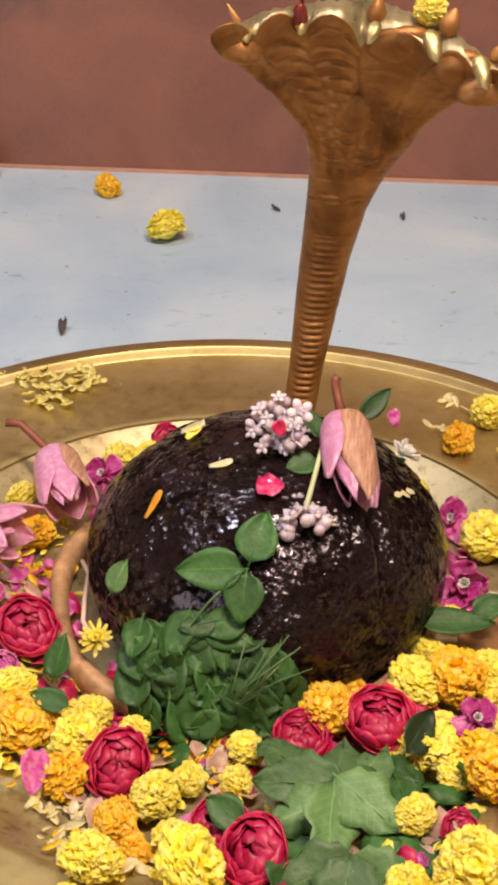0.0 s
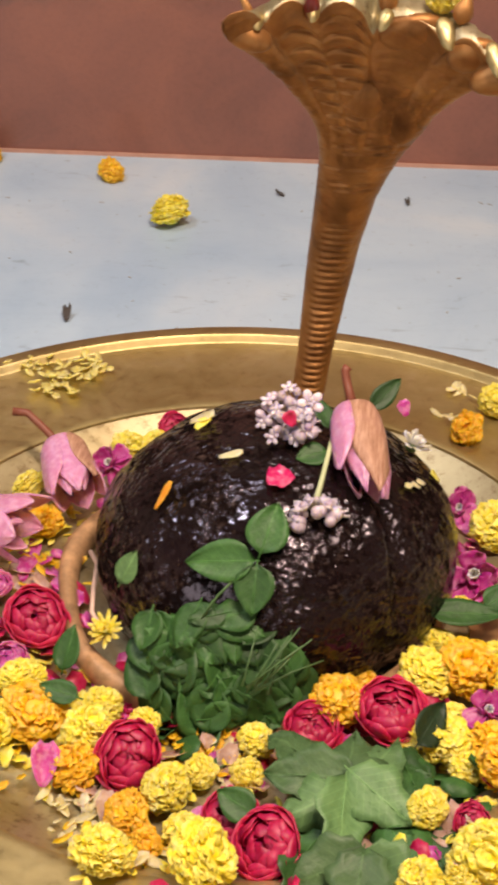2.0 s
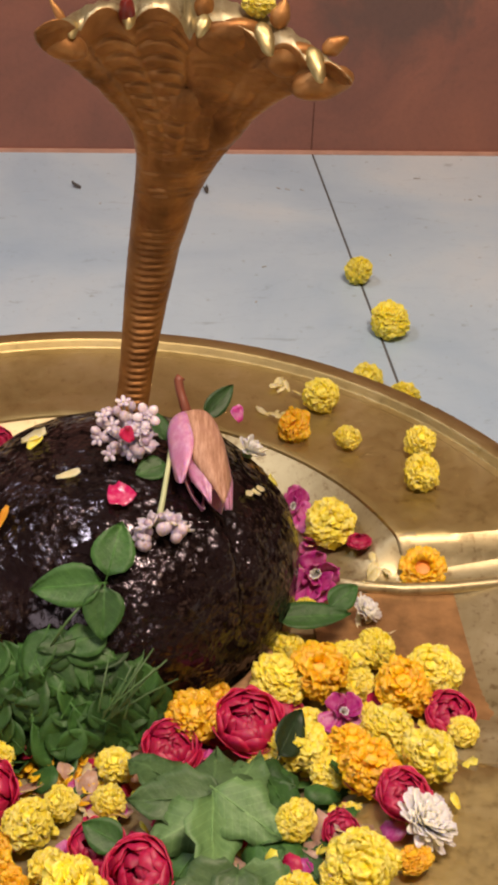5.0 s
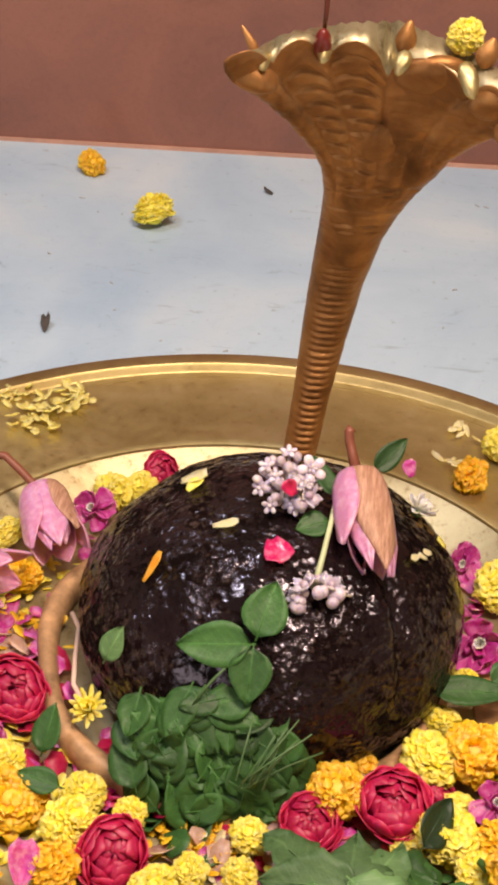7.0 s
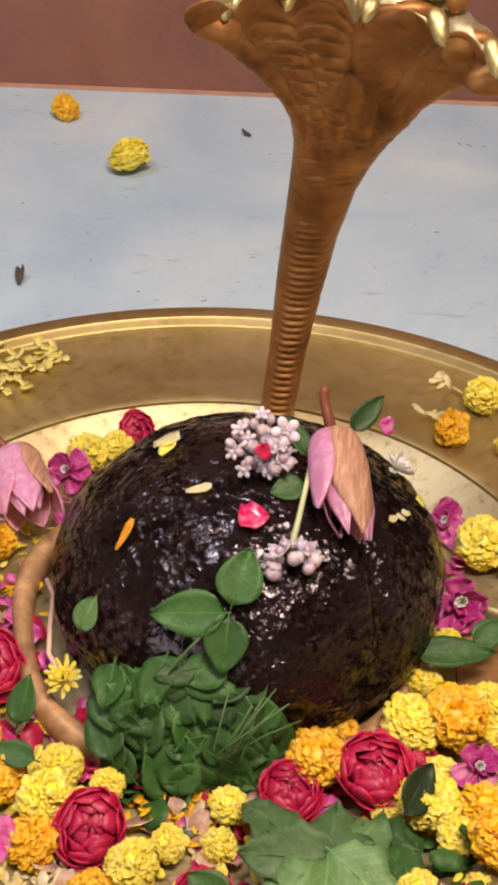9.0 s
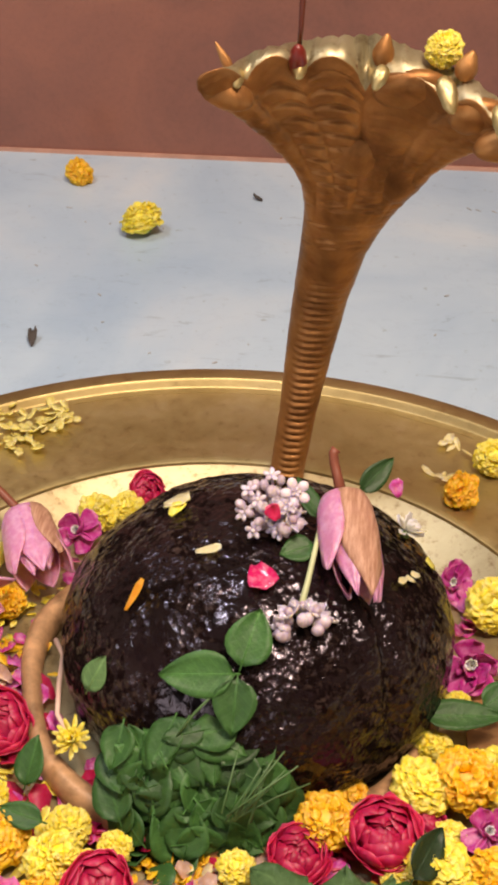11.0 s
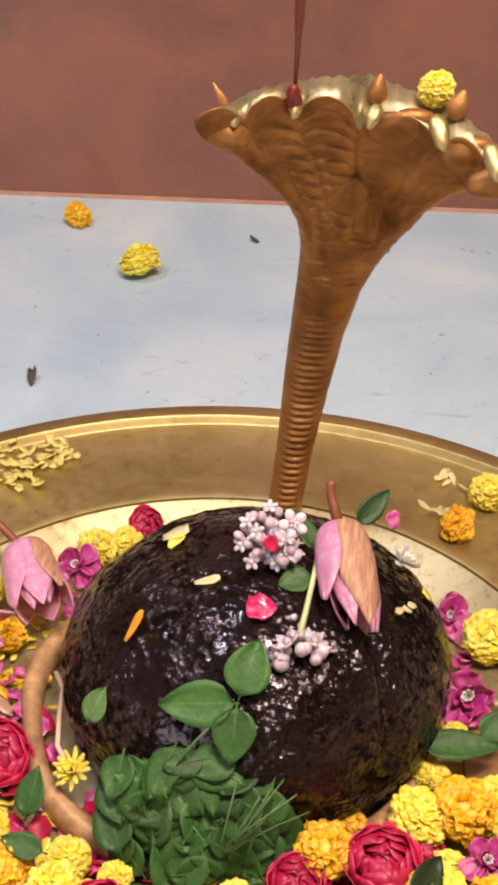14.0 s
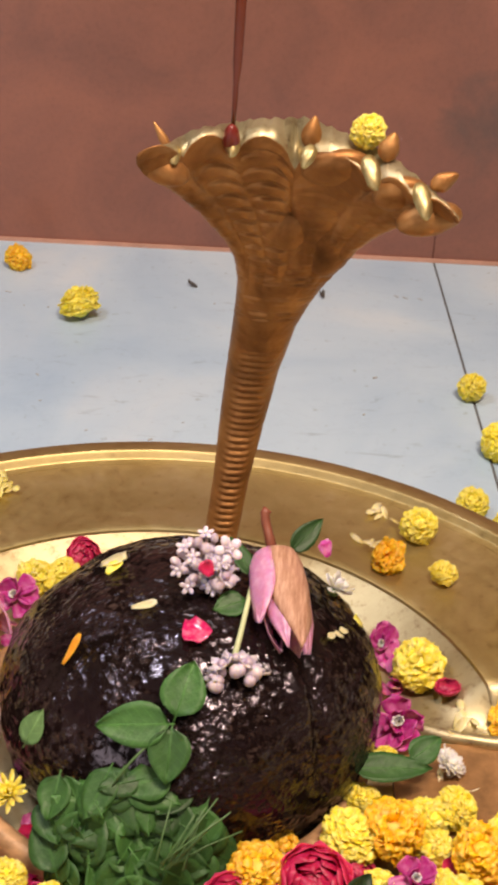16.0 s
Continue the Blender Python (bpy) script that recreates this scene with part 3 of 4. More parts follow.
    for p, q in zip(rings, rings[1:]):
        for j in range(around):
            bm.faces.new((p[j], p[(j + 1) % around], q[(j + 1) % around], q[j]))
    bm.faces.new(rings[0])
    # top between the lobes and the far rim
    top = rings[-1]
    half = around // 2
    cap = len(bm.faces)
    for j in range(1, half - 1):
        bm.faces.new((top[j], top[j + 1], top[around - j - 1], top[around - j]))
    bm.faces.new((top[0], top[1], top[around - 1]))
    bm.faces.new((top[half - 1], top[half], top[half + 1]))
    cap_end = len(bm.faces)
    # a carved boss on the throat
    ellipsoid(bm, pose(0.050, 0.176, 0.512, 22) @ Matrix.Diagonal((0.021, 0.0075, 0.019, 1)), 18, 12)
    ellipsoid(bm, pose(0.086, 0.176, 0.508, 22, 8, 8) @ Matrix.Diagonal((0.018, 0.007, 0.044, 1)), 18, 12)
    # hood lobes, leaning forward
    for x, y, z, rx, rz, tilt in ((-0.016, 0.128, 0.586, 0.019, 0.021, 4), (0.026, 0.134, 0.586, 0.022, 0.021, 0), (0.084, 0.126, 0.580, 0.028, 0.024, -4), (0.130, 0.108, 0.570, 0.021, 0.020, -8)):
        ellipsoid(bm, pose(x, y + 0.016, z - 0.002, 40, tilt) @ Matrix.Diagonal((rx, 0.0105, rz, 1)), 22, 14)
    ellipsoid(bm, pose(-0.045, 0.122, 0.580, 20, 24) @ Matrix.Diagonal((0.021, 0.012, 0.0115, 1)), 22, 14)
    ellipsoid(bm, pose(0.150, 0.104, 0.558, 20, -14) @ Matrix.Diagonal((0.025, 0.012, 0.0125, 1)), 22, 14)
    dark = len(bm.faces)
    # the heads point forward in the notches between the lobes; the crests stand behind them
    for x, y, z, r, long, turn in ((-0.037, 0.118, 0.592, 0.0050, 0.008, 8), (0.005, 0.126, 0.598, 0.0050, 0.010, 0), (0.060, 0.122, 0.594, 0.0054, 0.010, -24), (0.106, 0.108, 0.589, 0.0066, 0.014, 22), (0.143, 0.092, 0.576, 0.0064, 0.015, 20)):
        m = pose(x, y, z, 0, 0, turn) @ pose(0, 0, 0, 44)
        made = bmesh.ops.create_uvsphere(bm, u_segments=20, v_segments=14, radius=1)
        for v in made["verts"]:
            # broad where it leaves the rim, blunt at the snout, flat below
            k = 0.5 + 0.5 * v.co.y
            v.co = m @ Vector((v.co.x * r * (0.85 + 0.45 * k), v.co.y * long, v.co.z * r * (0.8 + 0.2 * k) * (1.0 if v.co.z > 0 else 0.5)))
    bright = len(bm.faces)
    for x, y, z, tilt, w, h in ((-0.047, 0.140, 0.596, -30, 0.0036, 0.011), (0.062, 0.148, 0.602, 8, 0.0078, 0.011), (0.119, 0.134, 0.599, 16, 0.0082, 0.010), (0.158, 0.112, 0.584, 62, 0.0076, 0.010)):
        m = pose(x, y, z, -8, tilt)
        made = bmesh.ops.create_uvsphere(bm, u_segments=16, v_segments=12, radius=1, matrix=Matrix.Diagonal((w, w * 0.75, h, 1)))
        for v in made["verts"]:
            # drawn out to a blunt point at the top
            k = max(0.0, v.co.z / h)
            v.co = m @ Vector((v.co.x * (1 - 0.35 * k), v.co.y * (1 - 0.35 * k), v.co.z * (1 + 0.25 * k)))
    bm.faces.ensure_lookup_table()
    for i, f in enumerate(bm.faces):
        f.material_index = 1 if dark <= i < bright else 2 if cap <= i < cap_end else 0
    # uneven cast surface
    for v in bm.verts:
        p = v.co.copy()
        v.co += (0.0003 + 0.0005 * max(0.0, min(1.0, (p.z - 0.45) / 0.05))) * (noise.noise_vector(p * 95) + 0.7 * noise.noise_vector(p * 260))
    ob = mesh_ob("cobra_statue", bm, COPPER)
    ob.data.materials.append(BRASS)
    ob.data.materials.append(DULL_BRASS)
    return ob


tagged(cobra(), "dark copper five-headed cobra hood statue rising behind the stone", "statue")


# ---- flowers ----
RNG = random.Random(11)


def marigold(name, seed, mat, petals=150, frill=0.5, label="", category="flower", broad=0.28):
    """A full double flower head, 40 mm across: broad ruffled petals leaning outwards over one another."""
    rng = random.Random(seed)
    R = 0.02
    thing = new(name)
    bm = bmesh.new()
    for i in range(petals):
        t = (i + 0.5) / petals
        elev = math.degrees(math.asin(min(1, -0.45 + 1.44 * t)))
        az = i * 137.508 + rng.uniform(-12, 12)
        size = R * broad * rng.uniform(0.82, 1.2)
        m = pose(0, 0, 0, 0, 0, az) @ pose(0, 0, 0, elev + rng.uniform(-8, 8)) @ pose(0, R * rng.uniform(0.62, 0.74), 0, rng.uniform(-64, -4), rng.uniform(-34, 34))
        sheet(bm, m, size, size * rng.uniform(1.05, 1.5), petal_shape, rng.uniform(-0.2, 0.1), rng.uniform(-0.1, 0.16), 3, 4, 0.0005, frill * 0.55, rng)
    ellipsoid(bm, Matrix.Diagonal((R * 0.76, R * 0.76, R * 0.72, 1)), 16, 10)
    away = Vector((seed * 1.7, seed * 0.9, 0))
    for v in bm.verts:
        # no two heads keep the same outline
        v.co *= 1 + 0.12 * noise.noise(v.co * 42 + away) + 0.09 * noise.noise(v.co * 120 + away)
    part("petals", bm, mat, thing)
    bm = bmesh.new()
    bmesh.ops.create_cone(bm, cap_ends=True, segments=12, radius1=R * 0.22, radius2=R * 0.45, depth=R * 0.4, matrix=pose(0, 0, -R * 0.6))
    part("calyx", bm, CALYX if "marigold" in name else mat, thing)
    return tagged(thing, label, category)


def rose(name, seed, mat, label):
    """A full rose head, 44 mm across: crumpled petals wrapped round one another, closing towards the middle."""
    rng = random.Random(seed)
    R = 0.0215
    thing = new(name)
    rows, cols = 6, 8
    for count, reach, tip, half, flare in ((7, 1.0, 10, 36, 0.14), (7, 0.98, 26, 33, 0.10), (7, 0.94, 42, 31, 0.08), (6, 0.87, 55, 34, 0.06), (5, 0.76, 66, 38, 0.04), (4, 0.62, 78, 52, 0.0), (3, 0.48, 86, 66, 0.0), (2, 0.34, 90, 95, 0.0)):
        turn = rng.uniform(0, 360)
        for n in range(count):
            bm = bmesh.new()
            faces = []
            top = tip + rng.uniform(-12, 9)
            spread, away = half * rng.uniform(0.85, 1.15), Vector((rng.uniform(0, 40), rng.uniform(0, 40), 0))
            for off in (0.0, 0.0006):
                grid = []
                for i in range(rows + 1):
                    v = i / rows
                    line = []
                    for j in range(cols + 1):
                        c = 2 * j / cols - 1
                        wave = noise.noise(Vector((c * 1.6, v * 1.3, 0)) + away)
                        el = radians(-70 + (top + 70) * v * (1 - 0.20 * abs(c) ** 2.2) + 9 * wave * v)
                        az = radians(spread * c)
                        r = R * reach * (1 + flare * v ** 4 + 0.04 * (1 - c * c) + 0.15 * wave * v) - off
                        line.append(bm.verts.new((r * math.sin(az) * math.cos(el), r * math.cos(az) * math.cos(el), 0.86 * r * math.sin(el))))
                    grid.append(line)
                for i in range(rows):
                    for j in range(cols):
                        bm.faces.new((grid[i][j], grid[i][j + 1], grid[i + 1][j + 1], grid[i + 1][j]))
                faces.append(grid)
            rim = [(i, 0) for i in range(rows + 1)] + [(rows, j) for j in range(1, cols + 1)] + [(i, cols) for i in range(rows - 1, -1, -1)]
            for (a, b), (c, d) in zip(rim, rim[1:]):
                bm.faces.new((faces[0][a][b], faces[0][c][d], faces[1][c][d], faces[1][a][b]))
            ob = part("petal", bm, mat, thing)
            ob.matrix_basis = pose(0, 0, 0, rng.uniform(-9, 7), rng.uniform(-8, 8), turn + 360 * n / count + rng.uniform(-14, 14))
    return tagged(thing, label, "flower")


def strew(kinds, places, base, group, toward=0.35, flat=1.0):
    """Copies of flower heads at (x, y, z, radius); they lean a little towards the front."""
    for i, (x, y, z, r) in enumerate(places):
        src = kinds[i % len(kinds)]
        nrm = Vector((RNG.gauss(0, 0.32), -toward + RNG.gauss(0, 0.3), 1)).normalized()
        squash = Matrix.Diagonal((RNG.uniform(0.88, 1.16), RNG.uniform(0.88, 1.16), RNG.uniform(0.78, 1.0) * flat, 1))
        ob = copy_thing(src, laid((x, y, z), nrm, RNG.uniform(0, 360), r / base * 1.04) @ squash)
        tagged(ob, group=group)


def retire(kinds):
    for src in kinds:
        for o in (*src.children_recursive, src):
            bpy.data.objects.remove(o)


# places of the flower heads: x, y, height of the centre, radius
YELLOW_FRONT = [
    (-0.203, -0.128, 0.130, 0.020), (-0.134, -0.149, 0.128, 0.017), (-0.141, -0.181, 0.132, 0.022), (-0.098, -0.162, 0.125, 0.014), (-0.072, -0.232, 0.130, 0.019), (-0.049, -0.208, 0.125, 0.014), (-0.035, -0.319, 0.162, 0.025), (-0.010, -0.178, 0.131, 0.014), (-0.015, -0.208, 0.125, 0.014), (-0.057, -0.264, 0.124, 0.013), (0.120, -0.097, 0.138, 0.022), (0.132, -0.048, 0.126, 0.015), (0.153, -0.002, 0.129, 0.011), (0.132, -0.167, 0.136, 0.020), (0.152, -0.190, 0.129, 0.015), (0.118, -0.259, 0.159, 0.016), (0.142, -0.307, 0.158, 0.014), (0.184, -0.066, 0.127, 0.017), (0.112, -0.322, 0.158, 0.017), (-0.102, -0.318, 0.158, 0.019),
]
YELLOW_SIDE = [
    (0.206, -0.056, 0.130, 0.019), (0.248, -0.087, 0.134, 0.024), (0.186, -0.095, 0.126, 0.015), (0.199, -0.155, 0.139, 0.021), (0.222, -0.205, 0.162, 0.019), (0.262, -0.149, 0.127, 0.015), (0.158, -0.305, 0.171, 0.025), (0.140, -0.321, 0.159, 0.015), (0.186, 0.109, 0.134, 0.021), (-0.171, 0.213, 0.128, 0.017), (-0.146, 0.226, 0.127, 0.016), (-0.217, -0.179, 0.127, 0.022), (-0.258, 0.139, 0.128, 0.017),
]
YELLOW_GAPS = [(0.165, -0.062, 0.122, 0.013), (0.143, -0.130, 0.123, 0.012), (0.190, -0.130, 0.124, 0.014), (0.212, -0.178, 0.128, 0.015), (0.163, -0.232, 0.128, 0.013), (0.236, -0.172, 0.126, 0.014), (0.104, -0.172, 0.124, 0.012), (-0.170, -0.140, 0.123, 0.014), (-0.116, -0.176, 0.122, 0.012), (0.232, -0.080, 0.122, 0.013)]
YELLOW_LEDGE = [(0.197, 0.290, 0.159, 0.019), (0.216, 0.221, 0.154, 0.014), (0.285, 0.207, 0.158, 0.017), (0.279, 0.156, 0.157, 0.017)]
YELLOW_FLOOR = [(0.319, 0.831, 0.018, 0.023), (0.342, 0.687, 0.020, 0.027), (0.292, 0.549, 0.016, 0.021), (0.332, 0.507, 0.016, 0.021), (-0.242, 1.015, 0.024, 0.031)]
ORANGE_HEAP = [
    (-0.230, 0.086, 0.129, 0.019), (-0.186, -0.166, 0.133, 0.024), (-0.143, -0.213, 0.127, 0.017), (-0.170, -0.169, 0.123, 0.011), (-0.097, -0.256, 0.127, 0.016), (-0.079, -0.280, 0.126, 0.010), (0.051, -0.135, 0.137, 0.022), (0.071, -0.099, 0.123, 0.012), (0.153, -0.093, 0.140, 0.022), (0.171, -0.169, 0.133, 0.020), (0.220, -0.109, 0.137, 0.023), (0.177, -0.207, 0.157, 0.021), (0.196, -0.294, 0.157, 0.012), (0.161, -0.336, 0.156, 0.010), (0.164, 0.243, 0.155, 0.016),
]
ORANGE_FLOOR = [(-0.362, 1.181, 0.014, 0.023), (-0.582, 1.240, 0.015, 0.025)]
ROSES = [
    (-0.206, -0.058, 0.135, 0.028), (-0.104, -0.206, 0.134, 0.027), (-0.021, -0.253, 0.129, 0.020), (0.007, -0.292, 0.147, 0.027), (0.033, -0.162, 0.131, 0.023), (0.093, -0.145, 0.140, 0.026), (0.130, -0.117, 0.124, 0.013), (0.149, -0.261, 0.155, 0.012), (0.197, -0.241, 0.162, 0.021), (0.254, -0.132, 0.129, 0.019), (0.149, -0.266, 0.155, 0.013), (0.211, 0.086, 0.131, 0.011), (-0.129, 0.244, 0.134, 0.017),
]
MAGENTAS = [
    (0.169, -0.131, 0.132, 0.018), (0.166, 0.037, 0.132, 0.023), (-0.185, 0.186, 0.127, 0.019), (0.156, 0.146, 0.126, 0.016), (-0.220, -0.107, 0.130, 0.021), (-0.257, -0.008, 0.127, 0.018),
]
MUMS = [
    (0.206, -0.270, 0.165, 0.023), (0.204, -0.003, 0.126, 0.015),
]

yellows = [marigold("marigold", 3 + k, YELLOW, 250 - 22 * k, 0.6 + 0.12 * k, "bright yellow ruffled marigold head in the offering heap", broad=0.27 + 0.025 * k) for k in range(5)]
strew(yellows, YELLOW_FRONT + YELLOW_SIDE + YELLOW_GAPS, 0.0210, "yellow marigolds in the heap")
for y in yellows:
    y["label"] = "yellow marigold head lying on the brass ledge"
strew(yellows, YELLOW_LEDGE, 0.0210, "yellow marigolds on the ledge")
for y in yellows:
    y["label"] = "yellow marigold head lying on the marble floor"
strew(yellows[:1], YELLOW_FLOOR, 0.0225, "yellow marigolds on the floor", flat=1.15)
yellows[0]["label"] = "yellow marigold head perched on the cobra hood"
tagged(copy_thing(yellows[0], laid((0.104, 0.148, 0.606), (0.1, -0.6, 1), 20, 0.70)))
retire(yellows)
oranges = [marigold("marigold", 31 + k, ORANGE, 190 - 24 * k, 0.9, "deep orange ruffled marigold head in the basin", broad=0.32 + 0.05 * k) for k in range(3)]
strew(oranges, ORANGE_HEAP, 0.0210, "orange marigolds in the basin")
for o in oranges:
    o["label"] = "wilted orange marigold head on the marble floor"
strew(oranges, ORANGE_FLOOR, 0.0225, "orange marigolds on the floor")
retire(oranges)
roses = [rose("rose", 51 + k, ROSE, "crimson rose head lying among marigolds") for k in range(3)]
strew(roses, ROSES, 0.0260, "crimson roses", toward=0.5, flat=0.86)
retire(roses)


def open_blossom(seed, mat, label):
    """A loose head of a few broad crumpled petals round a pale heart, 48 mm across."""
    rng = random.Random(seed)
    R = 0.024
    thing = new("open_blossom")
    for i in range(9):
        ring = i % 3
        m = pose(0, 0, 0, 0, 0, i * 137.5 + rng.uniform(-15, 15)) @ pose(0, 0.12 * R, 0, (8, 32, 60)[ring] + rng.uniform(-12, 12), rng.uniform(-25, 25))
        bm = bmesh.new()
        sheet(bm, m, R * (0.95, 0.85, 0.62)[ring], R * (1.0, 0.9, 0.6)[ring], petal_shape, rng.uniform(-0.1, 0.25), rng.uniform(0.05, 0.3), 6, 6, 0.0006, 0.16, rng)
        part("petal", bm, mat, thing)
    bm = bmesh.new()
    for k in range(7):
        sheet(bm, pose(0, 0, 0.004, 0, 0, 51 * k) @ pose(0, 0.001, 0, 55), R * 0.36, R * 0.2, petal_shape, 0.2, 0.2, 3, 2, 0.0005)
    part("heart", bm, WHITE, thing, "pale streaked heart")
    return tagged(thing, label, "flower")


blossoms = [open_blossom(65 + k, MAGENTA_DEEP, "crumpled magenta blossom with a pale heart") for k in range(2)]
strew(blossoms, MAGENTAS[:4], 0.0225, "magenta blossoms", toward=0.5)
retire(blossoms)
roses = [rose("rose", 61 + k, MAGENTA, "magenta pink rose head with pale streaks") for k in range(2)]
strew(roses, MAGENTAS[4:], 0.0260, "magenta roses", toward=0.5, flat=0.86)
retire(roses)


def mum(seed, mat, label, count=70, R=0.02, ray=0.26):
    """A daisy-like head of narrow rays."""
    rng = random.Random(seed)
    thing = new("chrysanthemum")
    bm = bmesh.new()
    for i in range(count):
        t = (i + 0.5) / count
        m = pose(0, 0, 0, 0, 0, i * 137.5) @ pose(0, 0, 0, 75 * t + rng.uniform(-12, 12)) @ pose(0, 0.12 * R, 0, 0, rng.uniform(-20, 20))
        sheet(bm, m, R * rng.uniform(0.75, 1.0) * (1 - 0.35 * t), R * ray, petal_shape, 0.2, 0.2, 3, 2, 0.0004)
    part("petals", bm, mat, thing)
    bm = bmesh.new()
    ellipsoid(bm, pose(0, 0, -0.1 * R) @ Matrix.Diagonal((R * 0.3, R * 0.3, R * 0.2, 1)), 10, 7)
    part("calyx", bm, CALYX, thing)
    return tagged(thing, label, "flower")


mums = [mum(71, WHITE, "creamy white chrysanthemum head with crowded petals", 90, 0.02, 0.34)]
strew(mums, MUMS, 0.02, "white chrysanthemums")
retire(mums)
mums = [mum(72, YELLOW, "open yellow chrysanthemum resting on the tan collar", 34)]
tagged(copy_thing(mums[0], laid((-0.142, -0.082, 0.146), (-0.2, -0.6, 1), 15, 0.85)))
retire(mums)
mums = [mum(73, WHITE, "small white flower lying on the black stone", 16, 0.02, 0.42)]
p, nrm = on_dome(0.098, 0.058, 0.008)
tagged(copy_thing(mums[0], laid(p, nrm, 40, 0.85)))
retire(mums)

# ring of orange petals with an open centre
thing = tagged(new("marigold"), "flattened orange marigold ring with an open centre", "flower")
thing.matrix_basis = laid((0.265, 0.054, 0.124), (-0.15, -0.55, 1), 0)
bm = bmesh.new()
for i in range(90):
    a, lay = i * 137.5, i % 3
    m = pose(0, 0, 0, 0, 0, a) @ pose(0, 0.007 + 0.003 * lay, 0.002 * (2 - lay), 25 - 15 * lay + RNG.uniform(-20, 20))
    sheet(bm, m, 0.009, 0.009, petal_shape, 0.2, 0.15, 2, 3, 0.0004, 0.5, RNG)
part("petals", bm, ORANGE, thing)
bm = bmesh.new()
ellipsoid(bm, pose(0, 0, -0.002) @ Matrix.Diagonal((0.012, 0.012, 0.003, 1)), 16, 8)
part("centre", bm, ORANGE_DEEP, thing, "sunken dark orange centre")


# ---- lotus buds ----
def lotus(neck, tip, stem, label, width, petals, gape=0.0):
    """A lotus bud from its neck to its tip; petals give the angle round the axis, half angle, length, reach, flare and material."""
    neck, tip = Vector(neck), Vector(tip)
    length = (tip - neck).length
    thing = tagged(new("lotus_bud"), label, "flower")
    axis = (tip - neck).normalized()
    base = Matrix.Translation(neck) @ axis.to_track_quat("Y", "Z").to_matrix().to_4x4()
    rows, cols = 16, 10
    for i, (angle, half, long, reach, flare, mat) in enumerate(petals):
        bm = bmesh.new()
        sides = []
        for inner in (0.0, 0.0009):
            grid = []
            for r in range(rows + 1):
                t = r / rows
                girth = float(np.interp(t * long, (0, 0.05, 0.16, 0.40, 0.75, 1.05), (0.45, 0.78, 0.95, 1.0, 0.86 + gape, 0.46 + 2 * gape))) * width / 2
                taper = 1.0 if t < 0.45 else max(0.03, math.cos((t - 0.45) / 0.55 * math.pi / 2) ** 0.8)
                line = []
                for c in range(cols + 1):
                    k = 2 * c / cols - 1
                    a = -radians(angle + half * k * taper)
                    rad = girth * reach + flare * t * t - inner + 0.0007 * math.sin(7 * k + 3 * i) * t - 0.0012 * k * k
                    line.append(bm.verts.new(base @ Vector((rad * math.sin(a), t * long * length, rad * math.cos(a)))))
                grid.append(line)
            for r in range(rows):
                for c in range(cols):
                    bm.faces.new((grid[r][c], grid[r][c + 1], grid[r + 1][c + 1], grid[r + 1][c]))
            sides.append(grid)
        rim = [(0, c) for c in range(cols + 1)] + [(r, cols) for r in range(1, rows + 1)] + [(rows, c) for c in range(cols - 1, -1, -1)] + [(r, 0) for r in range(rows - 1, -1, -1)]
        for (a, b), (c, d) in zip(rim, rim[1:]):
            bm.faces.new((sides[0][a][b], sides[0][c][d], sides[1][c][d], sides[1][a][b]))
        part("petal", bm, mat, thing, "brownish pink outer petal" if mat is LOTUS_OUT else "")
    bm = bmesh.new()
    ellipsoid(bm, base @ pose(0, length * 0.40, 0) @ Matrix.Diagonal((width * 0.36, length * 0.38, width * 0.36, 1)), 14, 10)
    part("heart", bm, LOTUS, thing)
    if stem:
        bm = bmesh.new()
        tube(bm, [neck + axis * 0.004] + [Vector(p) for p in stem], [0.0048] + [0.0038] * (len(stem) - 1) + [0.0044], 10)
        part("stem", bm, BROWN_STEM, thing, "reddish brown cut stem")
    return thing


lotus((0.051, 0.043, 0.297), (0.070, -0.046, 0.268), [(0.046, 0.056, 0.308), (0.044, 0.060, 0.314), (0.043, 0.064, 0.320), (0.045, 0.066, 0.322)], "pink lotus bud lying tip down on the black stone", 0.043,
      ((27, 64, 0.99, 1.05, 0.0, LOTUS_OUT), (-66, 50, 0.74, 1.08, 0.006, LOTUS), (-28, 46, 0.98, 0.94, 0.0, LOTUS), (88, 42, 1.0, 0.98, 0.001, LOTUS), (60, 40, 1.02, 0.90, 0.0, LOTUS), (150, 55, 0.95, 1.0, 0.0, LOTUS), (-140, 55, 0.9, 0.92, 0.0, LOTUS)))
lotus((-0.227, 0.159, 0.168), (-0.196, 0.084, 0.152), [(-0.236, 0.163, 0.172), (-0.248, 0.170, 0.180), (-0.262, 0.178, 0.188), (-0.276, 0.176, 0.190)], "wilted pink lotus bud with a brown stem beside the stone", 0.044,
      ((50, 42, 0.80, 1.10, 0.004, LOTUS_OUT), (2, 46, 1.0, 1.06, 0.002, LOTUS), (-62, 50, 0.92, 1.08, 0.007, LOTUS), (92, 46, 0.92, 1.06, 0.010, LOTUS), (150, 55, 0.9, 1.0, 0.004, LOTUS), (-140, 55, 0.9, 1.0, 0.004, LOTUS), (30, 40, 0.94, 0.88, 0.0, LOTUS), (-30, 40, 0.98, 0.88, 0.0, LOTUS)), 0.10)
